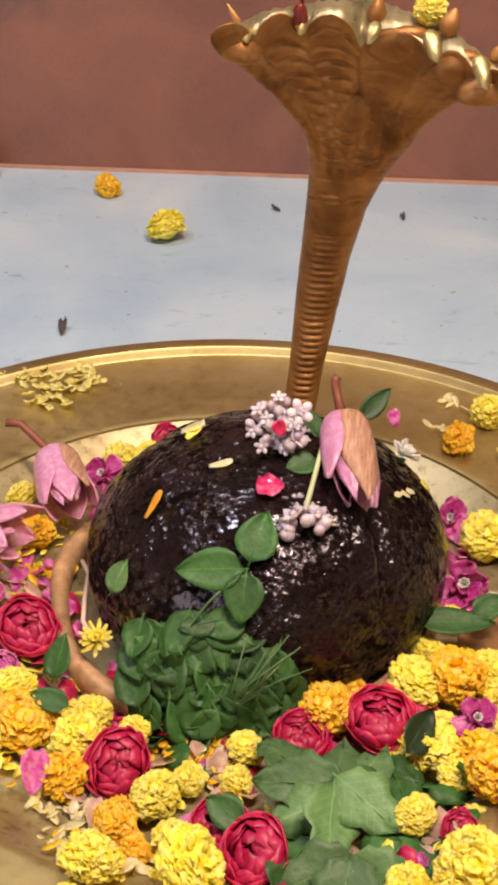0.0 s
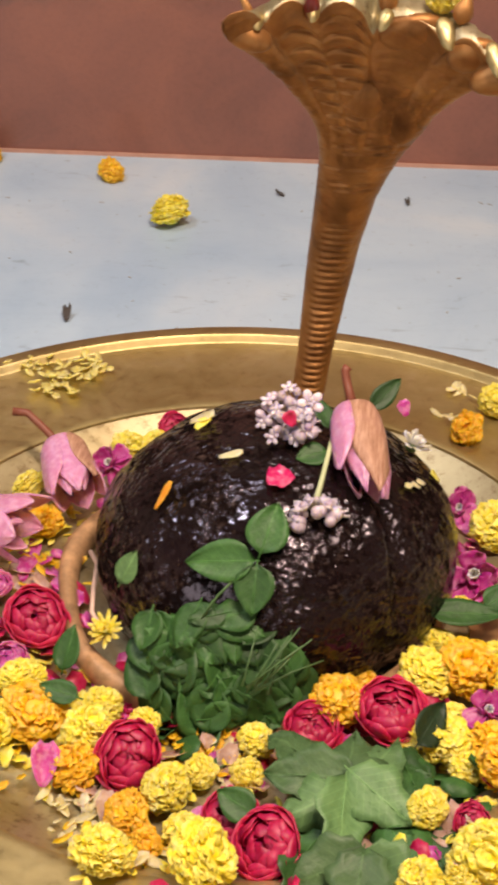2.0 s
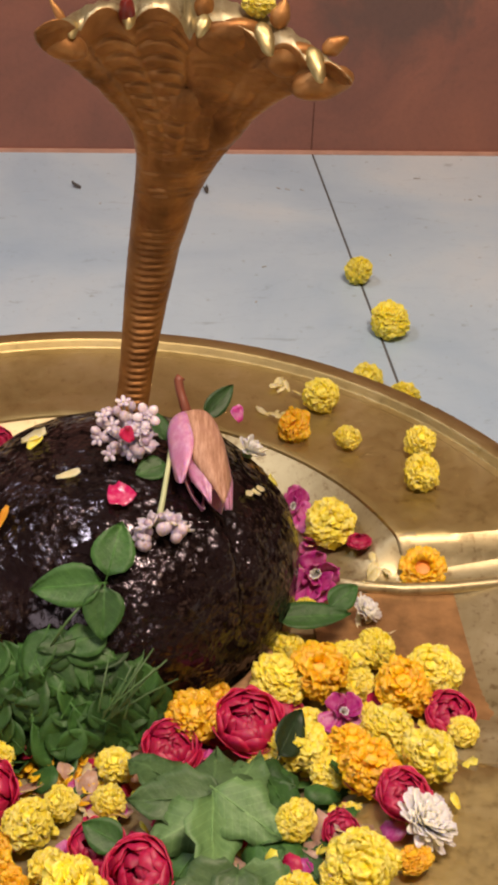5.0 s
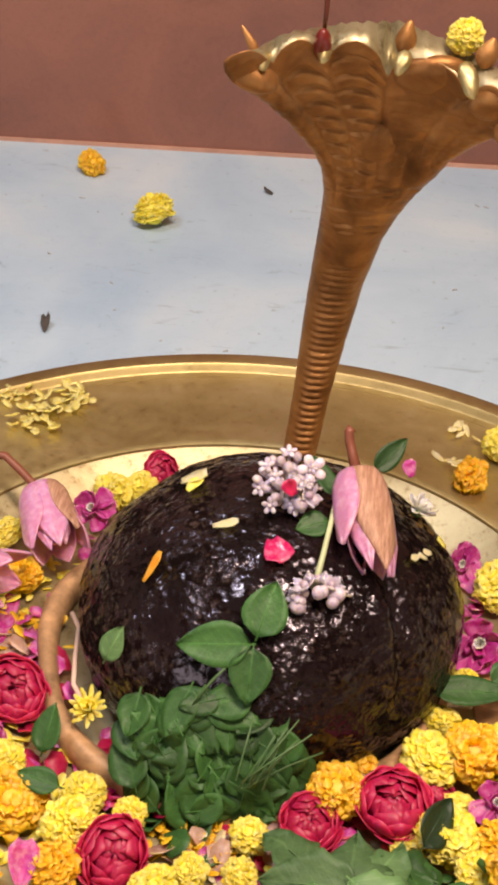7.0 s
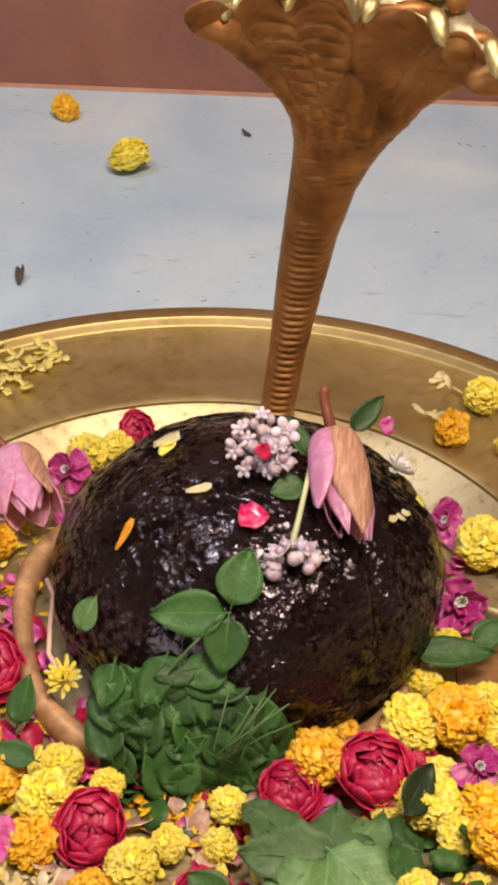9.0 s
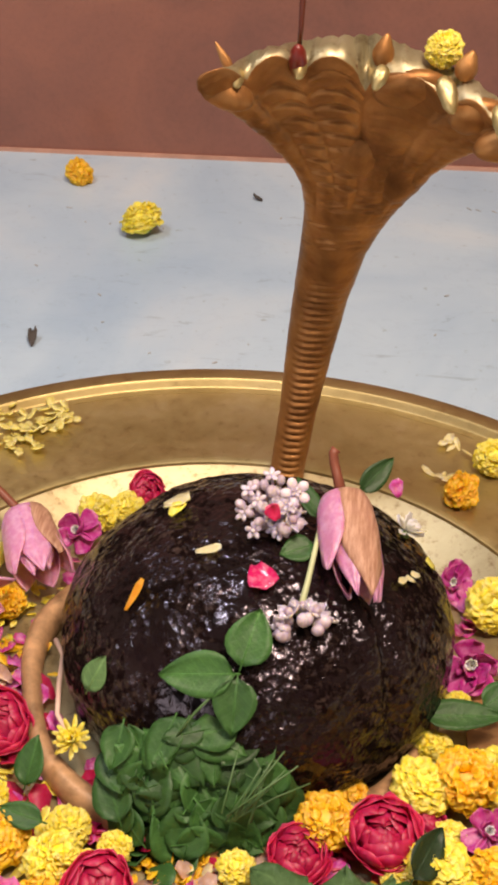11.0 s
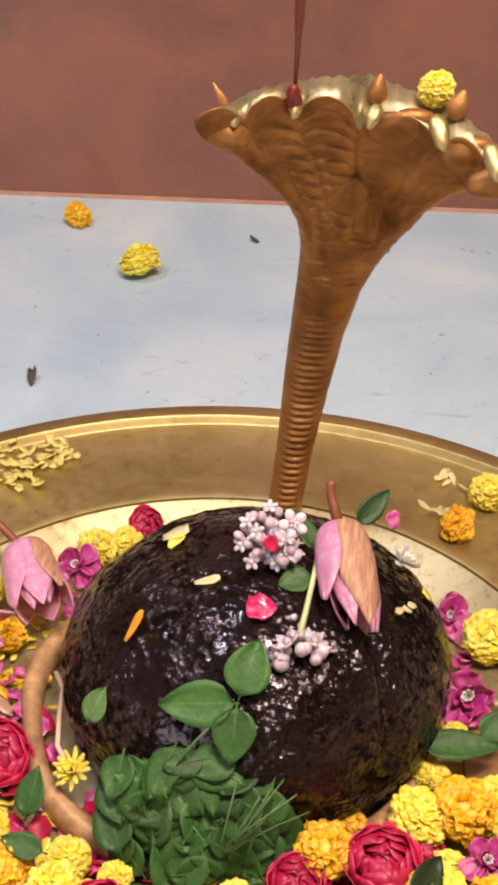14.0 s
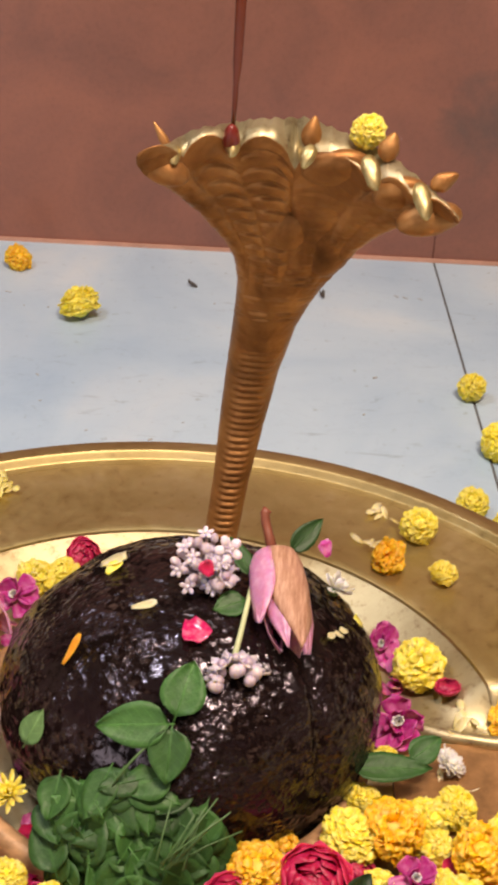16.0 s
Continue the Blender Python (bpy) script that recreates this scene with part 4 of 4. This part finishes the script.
lotus((-0.300, 0.056, 0.156), (-0.228, 0.040, 0.150), None, "opened pink lotus flower lying in the basin", 0.040,
      ((0, 40, 1.0, 1.1, 0.016, LOTUS), (-60, 42, 0.96, 1.1, 0.018, LOTUS), (60, 42, 1.05, 1.1, 0.018, LOTUS), (120, 42, 0.95, 1.05, 0.012, LOTUS), (-120, 42, 0.95, 1.05, 0.012, LOTUS), (30, 36, 0.9, 0.85, 0.004, LOTUS), (-30, 36, 0.92, 0.85, 0.004, LOTUS), (180, 50, 0.9, 0.9, 0.004, LOTUS)), 0.2)


# ---- leaves ----
def leaf_object(name, parent, m, length, width, mat, curl=0.1, cup=0.12, shape=leaf_shape, rng=RNG, ruffle=0.05):
    bm = bmesh.new()
    sheet(bm, Matrix.Identity(4), length, width, shape, curl, cup, 8, 6, 0.0005, ruffle, rng)
    tube(bm, [(0, -0.004, -0.0002), (0, length * 0.5, curl * length * 0.25 - 0.0001), (0, length * 0.95, curl * length * 0.9)], [0.0007, 0.0006, 0.0002], 5)
    ob = part(name, bm, mat, parent)
    ob.matrix_basis = m
    return ob


def facing(p, way, spin, flip=0.0):
    """A pose for a leaf whose face looks along way and whose tip turns by spin degrees."""
    return laid(p, way, spin) @ pose(0, 0, 0, flip)


# three-part leaf sprig on the stone
sprig = tagged(new("leaf_sprig"), "three-part green leaf sprig leaning on the black stone", "leaves")
p0, n0 = on_dome(-0.020, -0.094, 0.010)
for (x, y), spin, ln, wd in (((-0.018, -0.092), 95, 0.054, 0.034), ((-0.014, -0.088), -15, 0.042, 0.034), ((-0.016, -0.094), 178, 0.040, 0.032)):
    p, nrm = on_dome(x, y, 0.009)
    leaf_object("leaf", sprig, facing(p, nrm * 0.6 + Vector((0, -0.6, 0.5)), spin), ln, wd, LEAF, -0.08, 0.10)
bm = bmesh.new()
tube(bm, [p0 + Vector((0, 0.002, 0)), p0 + Vector((-0.024, -0.018, -0.018)), p0 + Vector((-0.040, -0.022, -0.045))], [0.0011, 0.0010, 0.0009], 6)
part("stalk", bm, STEM, sprig)
# single leaves
for (x, y), spin, ln, wd, lift, lab in (((-0.125, -0.070), -12, 0.031, 0.021, 0.006, "small pale green leaf stuck on the black stone"), ((0.030, 0.004), 100, 0.026, 0.022, 0.005, "small round green leaf stuck on the black stone"), ((0.034, 0.030), 10, 0.040, 0.016, 0.008, "narrow dark green leaf beside the lotus bud")):
    p, nrm = on_dome(x, y, lift)
    leaf = tagged(new("leaf"), lab, "leaf")
    leaf_object("blade", leaf, facing(p, nrm * 0.7 + Vector((0, -0.4, 0.3)), spin), ln, wd, LEAF_MUTED if "pale" in lab else LEAF, -0.05, 0.08)
for p, way, spin, ln, wd, lab in (((0.066, 0.070, 0.280), (0.2, -0.7, 0.6), -52, 0.038, 0.019, "green leaf standing behind the lotus bud"), ((0.122, -0.040, 0.152), (0.1, -0.4, 1), -97, 0.066, 0.026, "long green leaf lying over marigolds"), ((0.170, -0.022, 0.146), (0.1, -0.5, 1), -60, 0.034, 0.024, "green leaf lying over marigolds"), ((-0.172, -0.118, 0.134), (-0.3, -0.7, 0.7), 5, 0.038, 0.024, "upright green leaf beside the collar"), ((-0.150, -0.160, 0.146), (0.0, -0.5, 0.9), 75, 0.034, 0.020, "dark green leaf over yellow marigolds"), ((0.112, -0.190, 0.150), (0.5, -0.4, 0.6), -75, 0.045, 0.028, "dark glossy folded leaf beside the heap"), ((-0.004, -0.262, 0.142), (0, -0.6, 0.8), 60, 0.032, 0.026, "green leaf half hidden under roses")):
    leaf = tagged(new("leaf"), lab, "leaf")
    leaf_object("blade", leaf, facing(p, way, spin), ln, wd, LEAF_DARK if "dark glossy" in lab else LEAF, -0.06, 0.10)

# bunch of leaves with grass against the stone
bunch = tagged(new("leaf_bunch"), "bunch of round green leaves with grass stems against the stone", "leaves")
rng = random.Random(5)
for i in range(92):
    a, b = rng.uniform(-1, 1), rng.uniform(-1, 1)
    if a * a + b * b > 1.0:
        continue
    x = -0.046 + 0.068 * a
    y = -0.126 + 0.022 * b - 0.014 * (1 - a * a)
    z = 0.156 + 0.036 * b + 0.010 * (1 - a * a) + rng.uniform(-0.006, 0.006)
    way = Vector((0.5 * a + rng.gauss(0, 0.25), -0.80 + rng.gauss(0, 0.2), 0.62 + 0.4 * b + rng.gauss(0, 0.25)))
    ln = rng.uniform(0.030, 0.046)
    leaf_object("leaf", bunch, facing((x, y, z), way, rng.uniform(-180, 180)) @ pose(0, -ln / 2, 0), ln, ln * rng.uniform(0.66, 0.95), LEAF, rng.uniform(-0.14, 0.08), rng.uniform(-0.14, 0.10), rng=rng, ruffle=0.12)
for i in range(13):
    bm = bmesh.new()
    p = Vector((-0.014 + rng.uniform(-0.012, 0.014), -0.168 + rng.uniform(-0.004, 0.004), 0.172 + rng.uniform(-0.010, 0.010)))
    d = Vector((rng.uniform(0.1, 1.0), rng.uniform(0.15, 0.6), rng.uniform(0.2, 1.1))).normalized()
    k = rng.uniform(0.036, 0.056)
    tube(bm, [p, p + d * k * 0.5 + Vector((0, 0, rng.uniform(-0.002, 0.003))), p + d * k], [0.0008, 0.0007, 0.0005], 6)
    part("grass_stem", bm, STEM, bunch)

# large leaves in front
stack = tagged(new("leaf_stack"), "stack of large grey-green leaves lying on the flowers", "leaves")
rng = random.Random(8)


def lobed(t):
    return leaf_shape(t) * (1 + 0.15 * math.sin(t * 17 + 0.6))


def between(root, tip, hint=(0, -0.55, 0.83)):
    """A pose at the root with y towards the tip and z near the hint."""
    y = (Vector(tip) - Vector(root)).normalized()
    x = y.cross(Vector(hint)).normalized()
    z = x.cross(y)
    return Matrix.Translation(root) @ Matrix((x, y, z)).transposed().to_4x4()


# root, tip, width; the paler leaves lie on top of the darker ones
for mat, leaves in ((LEAF_MUTED, (
        ((0.042, -0.226, 0.157), (0.000, -0.185, 0.152), 0.036), ((0.068, -0.240, 0.164), (0.000, -0.231, 0.152), 0.044), ((0.066, -0.246, 0.160), (0.012, -0.268, 0.146), 0.042),
        ((0.060, -0.244, 0.157), (0.066, -0.190, 0.158), 0.054), ((0.066, -0.242, 0.159), (0.098, -0.198, 0.159), 0.046), ((0.061, -0.238, 0.170), (0.107, -0.274, 0.157), 0.044),
        ((0.060, -0.242, 0.167), (0.058, -0.305, 0.150), 0.046), ((0.078, -0.306, 0.160), (0.026, -0.326, 0.150), 0.046), ((0.072, -0.306, 0.160), (0.112, -0.332, 0.152), 0.048), ((0.074, -0.302, 0.162), (0.068, -0.354, 0.150), 0.044))),
        (LEAF, (
        ((0.110, -0.258, 0.150), (0.136, -0.312, 0.145), 0.038), ((0.088, -0.262, 0.152), (0.112, -0.318, 0.146), 0.044), ((0.096, -0.198, 0.152), (0.116, -0.248, 0.150), 0.042), ((0.086, -0.204, 0.150), (0.122, -0.220, 0.149), 0.034),
        ((0.050, -0.266, 0.142), (0.022, -0.302, 0.135), 0.050), ((0.084, -0.286, 0.144), (0.086, -0.338, 0.140), 0.062), ((0.042, -0.296, 0.142), (0.026, -0.346, 0.138), 0.050), ((0.100, -0.300, 0.144), (0.130, -0.344, 0.140), 0.050)))):
    for root, tip, wd in leaves:
        ln = (Vector(tip) - Vector(root)).length
        hint = (rng.gauss(0, 0.32), -0.55 + rng.gauss(0, 0.22), 0.83)
        leaf_object("leaf", stack, between(root, tip, hint), ln, wd, mat, rng.uniform(-0.12, 0.04), rng.uniform(-0.16, 0.10), lobed, rng, 0.26)

# ---- crown flower clusters ----
def crown_cluster(name, centre, spread, count, label, seed):
    rng = random.Random(seed)
    thing = tagged(new(name), label, "flower")
    for i in range(count):
        a, r = rng.uniform(0, 2 * math.pi), math.sqrt(rng.random())
        d = Vector((math.cos(a) * r, math.sin(a) * r * 0.9, 1.1 - 0.6 * r)).normalized()
        p = Vector(centre) + Vector((spread * r * math.cos(a), spread * 0.75 * r * math.sin(a), spread * 0.8 * (1 - r * r)))
        s = rng.uniform(0.95, 1.45)
        bm = bmesh.new()
        if rng.random() < 0.55:
            ellipsoid(bm, laid(p, d, 0) @ Matrix.Diagonal((0.0042 * s, 0.0042 * s, 0.0052 * s, 1)), 10, 7)
        else:
            for k in range(5):
                sheet(bm, laid(p, d, 72 * k) @ pose(0, 0.001, 0, 25), 0.0085 * s, 0.0055 * s, pointed, 0.1, 0.2, 3, 2, 0.0008)
            ellipsoid(bm, laid(p, d, 0) @ pose(0, 0, 0.003) @ Matrix.Diagonal((0.0026 * s, 0.0026 * s, 0.003 * s, 1)), 8, 6)
        part("bud", bm, LILAC, thing)
    return thing


c = crown_cluster("crown_flower_cluster", (0.001, 0.016, 0.289), 0.020, 10, "lilac white crown flower cluster on top of the stone", 4)
centre, foot = Vector((0.001, 0.014, 0.300)), Vector((0.003, 0.024, 0.277))
up = Vector((0, 0.57, 0.82))
rng = random.Random(21)
# offsets in millimetres across and up, and the radius
for dx, dy, r in ((-2, 17, 5.4), (-25, 3, 4.6), (-21, 10, 4.4), (-18, -2, 4.4), (-10, -7, 5.4), (-5, -10, 4.2), (7, -9, 4.2), (1, -13, 4.0), (10, 2, 4.4), (7, 7, 4.2), (-9, 6, 4.4), (6, -14, 3.4), (-14, 5, 4.0), (12, 8, 4.2), (-14, 17, 5.0), (-19, 17, 4.2), (-8, 21, 4.6), (-12, 11, 4.2), (-3, 24, 4.0), (4, 22, 4.4), (2, 11, 4.2), (-23, -3, 4.0), (-14, -12, 4.2)):
    p = centre + Vector((dx, 0, 0)) * 0.001 + up * dy * 0.001 + Vector((0, 0.005, 0)) * rng.uniform(-1, 1)
    bm = bmesh.new()
    if r < 4.3:
        # a small open flower of five lobes
        for k in range(5):
            ellipsoid(bm, laid(p, (p - foot) * 30 + Vector((0, -0.6, 0.4)), 72 * k + 40 * dx) @ pose(0, 0.0039, 0.0004, 14) @ Matrix.Diagonal((0.0021, 0.0032, 0.0013, 1)), 10, 7)
        ellipsoid(bm, laid(p, (p - foot) * 30 + Vector((0, -0.6, 0.4)), 0) @ pose(0, 0, 0.0012) @ Matrix.Diagonal((0.0019, 0.0019, 0.0021, 1)), 8, 6)
    else:
        ellipsoid(bm, laid(p, (p - foot), 0) @ Matrix.Diagonal((r * 0.00078, r * 0.00078, r * 0.00098, 1)), 14, 10)
    tube(bm, [foot, foot.lerp(p, 0.6) + Vector((0, 0, 0.002)), p], [0.0012, 0.0010, 0.0012], 6)
    part("bud", bm, LILAC, c)
for dx, dy in ((15.5, 15),):
    p = centre + Vector((dx, 0, 0)) * 0.001 + up * dy * 0.001
    bm = bmesh.new()
    for k in range(5):
        ellipsoid(bm, laid(p, (0.1, -0.75, 0.66), 72 * k + 20) @ pose(0, 0.0068, 0.0006, 12) @ Matrix.Diagonal((0.0040, 0.0050, 0.0026, 1)), 12, 8)
    for k in range(5):
        ellipsoid(bm, laid(p, (0.1, -0.75, 0.66), 72 * k + 56) @ pose(0, 0.0022, 0.0030, 30) @ Matrix.Diagonal((0.0015, 0.0022, 0.0022, 1)), 8, 6)
    tube(bm, [foot, foot.lerp(p, 0.6), p], [0.0012, 0.0010, 0.0016], 6)
    part("blossom", bm, LILAC, c, "open white five-lobed blossom")
bm = bmesh.new()
sheet(bm, laid(centre + Vector((0, -0.009, 0.006)), (0.1, -0.8, 0.6), 30) @ pose(0, -0.006, 0.003), 0.013, 0.012, petal_shape, 0.3, 0.3, 5, 4, 0.0008, 0.3, rng)
part("petal", bm, ROSE, c, "crimson petal in the middle")
c = crown_cluster("crown_flower_cluster", (0.028, -0.064, 0.256), 0.020, 18, "drooping lilac crown flower buds on a pale stalk", 14)
bm = bmesh.new()
tube(bm, [(0.024, -0.056, 0.262), (0.029, -0.030, 0.272), (0.034, 0.000, 0.284), (0.036, 0.016, 0.288)], [0.0026, 0.0022, 0.002, 0.0018], 8)
part("stalk", bm, PALE_STEM, c, "pale green stalk")

# ---- loose petals on the stone ----
for x, y, mat, ln, wd, spin, lab in ((-0.005, -0.030, ROSE_WET, 0.023, 0.023, 200, "wet crimson petal stuck on the black stone"), (-0.045, -0.006, CREAM, 0.020, 0.008, -38, "cream petal stuck on the black stone"), (-0.096, -0.032, ORANGE_DEEP, 0.026, 0.007, 18, "narrow orange petal stuck on the black stone"), (-0.075, 0.056, CREAM, 0.022, 0.018, 30, "cream petal on the back of the stone"), (-0.074, 0.046, YELLOW, 0.016, 0.014, 80, "yellow petal on the back of the stone"), (0.121, 0.048, YELLOW, 0.012, 0.011, 0, "small yellow petal on the black stone"), (0.108, 0.018, CREAM, 0.012, 0.006, 40, "small cream petal on the black stone"), (0.104, 0.010, CREAM, 0.010, 0.005, 20, "small cream petal on the black stone"), (0.098, 0.004, CREAM, 0.011, 0.006, 60, "small cream petal on the black stone")):
    p, nrm = on_dome(x, y, 0.003)
    bm = bmesh.new()
    sheet(bm, facing(p, nrm, spin) @ pose(0, -ln / 2, 0), ln, wd, petal_shape, 0.1, 0.15, 5, 4, 0.0006, 0.12, RNG)
    tagged(mesh_ob("petal", bm, mat), lab, "petal")
bm = bmesh.new()
sheet(bm, pose(-0.165, -0.232, 0.122, 20, 10, 10), 0.03, 0.022, petal_shape, 0.4, 0.3, 5, 4, 0.0006)
tagged(mesh_ob("petal", bm, MAGENTA), "two-toned pink petal lying on the brass", "petal")
bm = bmesh.new()
sheet(bm, pose(0.096, 0.088, 0.262, 40, 0, 30), 0.014, 0.013, petal_shape, 0.3, 0.3, 4, 4, 0.0006)
tagged(mesh_ob("petal", bm, MAGENTA), "small pink petal on the back of the stone", "petal")


def bowl_height(x, y):
    r = math.hypot(x - BASIN[0], y - BASIN[1] - 0.02)
    return float(np.interp(r, (0, 0.245, 0.258, 0.266, 0.280, 0.302, 0.306, 0.45), (0.110, 0.110, 0.112, 0.1145, 0.123, 0.139, 0.142, 0.146))) * (1 - spout(x, y)) + 0.111 * spout(x, y)


def scatter(name, mat, count, seed, spots, lab, length=(0.008, 0.018), narrow=0.5):
    """Loose petals round a few spots (x, y, spread): too many to count."""
    rng = random.Random(seed)
    bm = bmesh.new()
    for i in range(count):
        x, y, sp = spots[i % len(spots)]
        x, y = x + rng.gauss(0, sp), y + rng.gauss(0, sp)
        if math.hypot((x + 0.009) / 0.150, (y - 0.026) / 0.146) < 1:
            continue
        ln = rng.uniform(*length)
        m = pose(x, y, bowl_height(x, y) + rng.uniform(0.001, 0.007), rng.uniform(-5, 30), rng.uniform(-25, 25), rng.uniform(0, 360))
        sheet(bm, m, ln, ln * narrow * rng.uniform(0.7, 1.4), petal_shape, rng.uniform(-0.1, 0.3), rng.uniform(0, 0.25), 3, 2, 0.0005)
    return tagged(mesh_ob(name, bm, mat), lab, "petals", kind="stuff")


scatter("loose_cream_petals", PALE_YELLOW, 90, 1, [(-0.273, 0.311, 0.016), (-0.235, 0.335, 0.010), (-0.305, 0.330, 0.012), (-0.258, 0.300, 0.012)], "pale yellow petals scattered on the brass ledge", (0.007, 0.014), 0.85)
scatter("loose_cream_petals", CREAM, 120, 2, [(-0.132, -0.243, 0.016), (-0.111, -0.300, 0.014), (-0.095, -0.290, 0.016), (-0.031, -0.185, 0.012), (-0.110, -0.262, 0.02)], "cream petals scattered in front of the flowers")
scatter("loose_cream_petals", CREAM, 26, 3, [(0.222, 0.056, 0.008), (0.232, 0.040, 0.010), (0.208, -0.005, 0.012), (0.157, 0.324, 0.006), (0.150, 0.272, 0.008)], "cream petals in the drain side of the basin")
scatter("loose_orange_petals", ORANGE, 230, 4, [(-0.062, -0.168, 0.014), (0.10, -0.19, 0.06), (-0.17, -0.17, 0.03), (0.05, -0.125, 0.018), (-0.10, -0.28, 0.02), (-0.215, 0.03, 0.02), (-0.05, -0.172, 0.012)], "shredded orange petals between the flower heads")
scatter("loose_pink_petals", MAGENTA, 80, 5, [(-0.215, -0.03, 0.03), (-0.17, 0.145, 0.02), (0.12, -0.2, 0.07), (-0.04, -0.20, 0.03), (0.165, 0.11, 0.014), (-0.225, 0.03, 0.02), (-0.13, -0.12, 0.02)], "pink rose petals between the flower heads", (0.012, 0.024), 0.9)
scatter("loose_yellow_petals", YELLOW, 280, 6, [(0.17, -0.13, 0.06), (-0.14, -0.18, 0.04), (-0.06, -0.25, 0.05), (0.12, -0.22, 0.05), (-0.23, 0.09, 0.02), (-0.205, -0.12, 0.03)], "yellow petals between the flower heads")
scatter("loose_red_petals", ROSE, 160, 7, [(0.14, -0.19, 0.06), (-0.02, -0.25, 0.05), (-0.2, -0.05, 0.025), (0.06, -0.13, 0.02), (-0.11, -0.13, 0.02)], "crimson petals between the flower heads", (0.012, 0.024), 0.9)
scatter("loose_leaf_bits", LEAF, 60, 8, [(-0.05, -0.155, 0.03), (0.06, -0.24, 0.05), (0.13, -0.21, 0.03)], "small green leaf bits under the flowers", (0.015, 0.03), 0.6)

DRY = petal_material("dry_pinkish_petal", (0.42, 0.20, 0.14), (0.58, 0.34, 0.25), (0.72, 0.52, 0.42), 0.5)
scatter("loose_orange_petals", ORANGE, 60, 14, [(-0.048, -0.176, 0.013), (-0.018, -0.172, 0.010), (-0.030, -0.182, 0.012)], "shredded orange petals below the leaf bunch", (0.012, 0.022), 0.32)
scatter("loose_dry_petals", DRY, 45, 12, [(-0.02, -0.185, 0.016), (0.12, -0.28, 0.03), (-0.12, -0.23, 0.02), (-0.215, -0.02, 0.02)], "dry pinkish petals lying on the brass between flowers", (0.018, 0.034), 0.6)

# ---- small things ----
bm = bmesh.new()
tube(bm, [(-0.176, 0.030, 0.140), (-0.166, 0.010, 0.142), (-0.164, -0.020, 0.140), (-0.160, -0.050, 0.138), (-0.146, -0.072, 0.136)], [0.0022] * 5, 6)
tube(bm, [(-0.166, 0.010, 0.143), (-0.156, 0.022, 0.148), (-0.150, 0.026, 0.152)], [0.0022, 0.002, 0.0016], 6)
tagged(mesh_ob("cotton_thread", bm, THREAD), "pinkish cotton thread lying inside the collar", "thread")
for x, y, ln, wd, spin, lab in ((-0.077, 1.137, 0.016, 0.008, 70, "dry dark leaf bit on the marble"), (0.120, 1.121, 0.013, 0.009, 20, "dry grey bit on the marble"), (-0.341, 0.696, 0.026, 0.012, 10, "dry curled leaf on the marble"), (0.390, 0.483, 0.022, 0.006, 80, "dark twig bit on the marble"), (-0.60, 1.15, 0.014, 0.009, 50, "dry dark bit on the marble")):
    bm = bmesh.new()
    sheet(bm, pose(x, y, 0.002, 8, 10, spin), ln, wd, petal_shape, 0.3, 0.3, 5, 4, 0.0012, 0.5, RNG)
    tagged(mesh_ob("dry_leaf_bit", bm, DEBRIS), lab, "debris")
bm = bmesh.new()
rng = random.Random(3)
for i in range(42):
    x, y = rng.uniform(-0.55, 0.6), rng.uniform(0.40, 1.2)
    bmesh.ops.create_icosphere(bm, subdivisions=1, radius=1, matrix=pose(x, y, 0.0008, 0, 0, rng.uniform(0, 360)) @ Matrix.Diagonal((rng.uniform(0.001, 0.007), rng.uniform(0.0008, 0.002), 0.0008, 1)))
tagged(mesh_ob("floor_grit", bm, plain("grey_grit", (0.40, 0.40, 0.41), 0.9)), "fine grey grit and scuffs on the marble", "grit", kind="stuff")

# liquid falling on the cobra's head, and vermilion on it
bm = bmesh.new()
tube(bm, [(0.004, 0.140, 0.604), (0.005, 0.141, 0.622), (0.0055, 0.142, 0.640), (0.006, 0.142, 0.655), (0.007, 0.143, 0.70), (0.009, 0.145, 0.78), (0.010, 0.147, 0.90)], [0.0016, 0.0018, 0.0022, 0.0034, 0.0040, 0.0042, 0.0042], 10)
tagged(mesh_ob("liquid_stream", bm, LIQUID), "thin reddish brown stream falling onto the cobra hood", "liquid")
bm = bmesh.new()
ellipsoid(bm, pose(0.004, 0.127, 0.602, 25) @ Matrix.Diagonal((0.0064, 0.007, 0.0145, 1)), 14, 10)
tagged(mesh_ob("vermilion_paste", bm, REDWET), "dab of red vermilion paste on a cobra head", "paste")
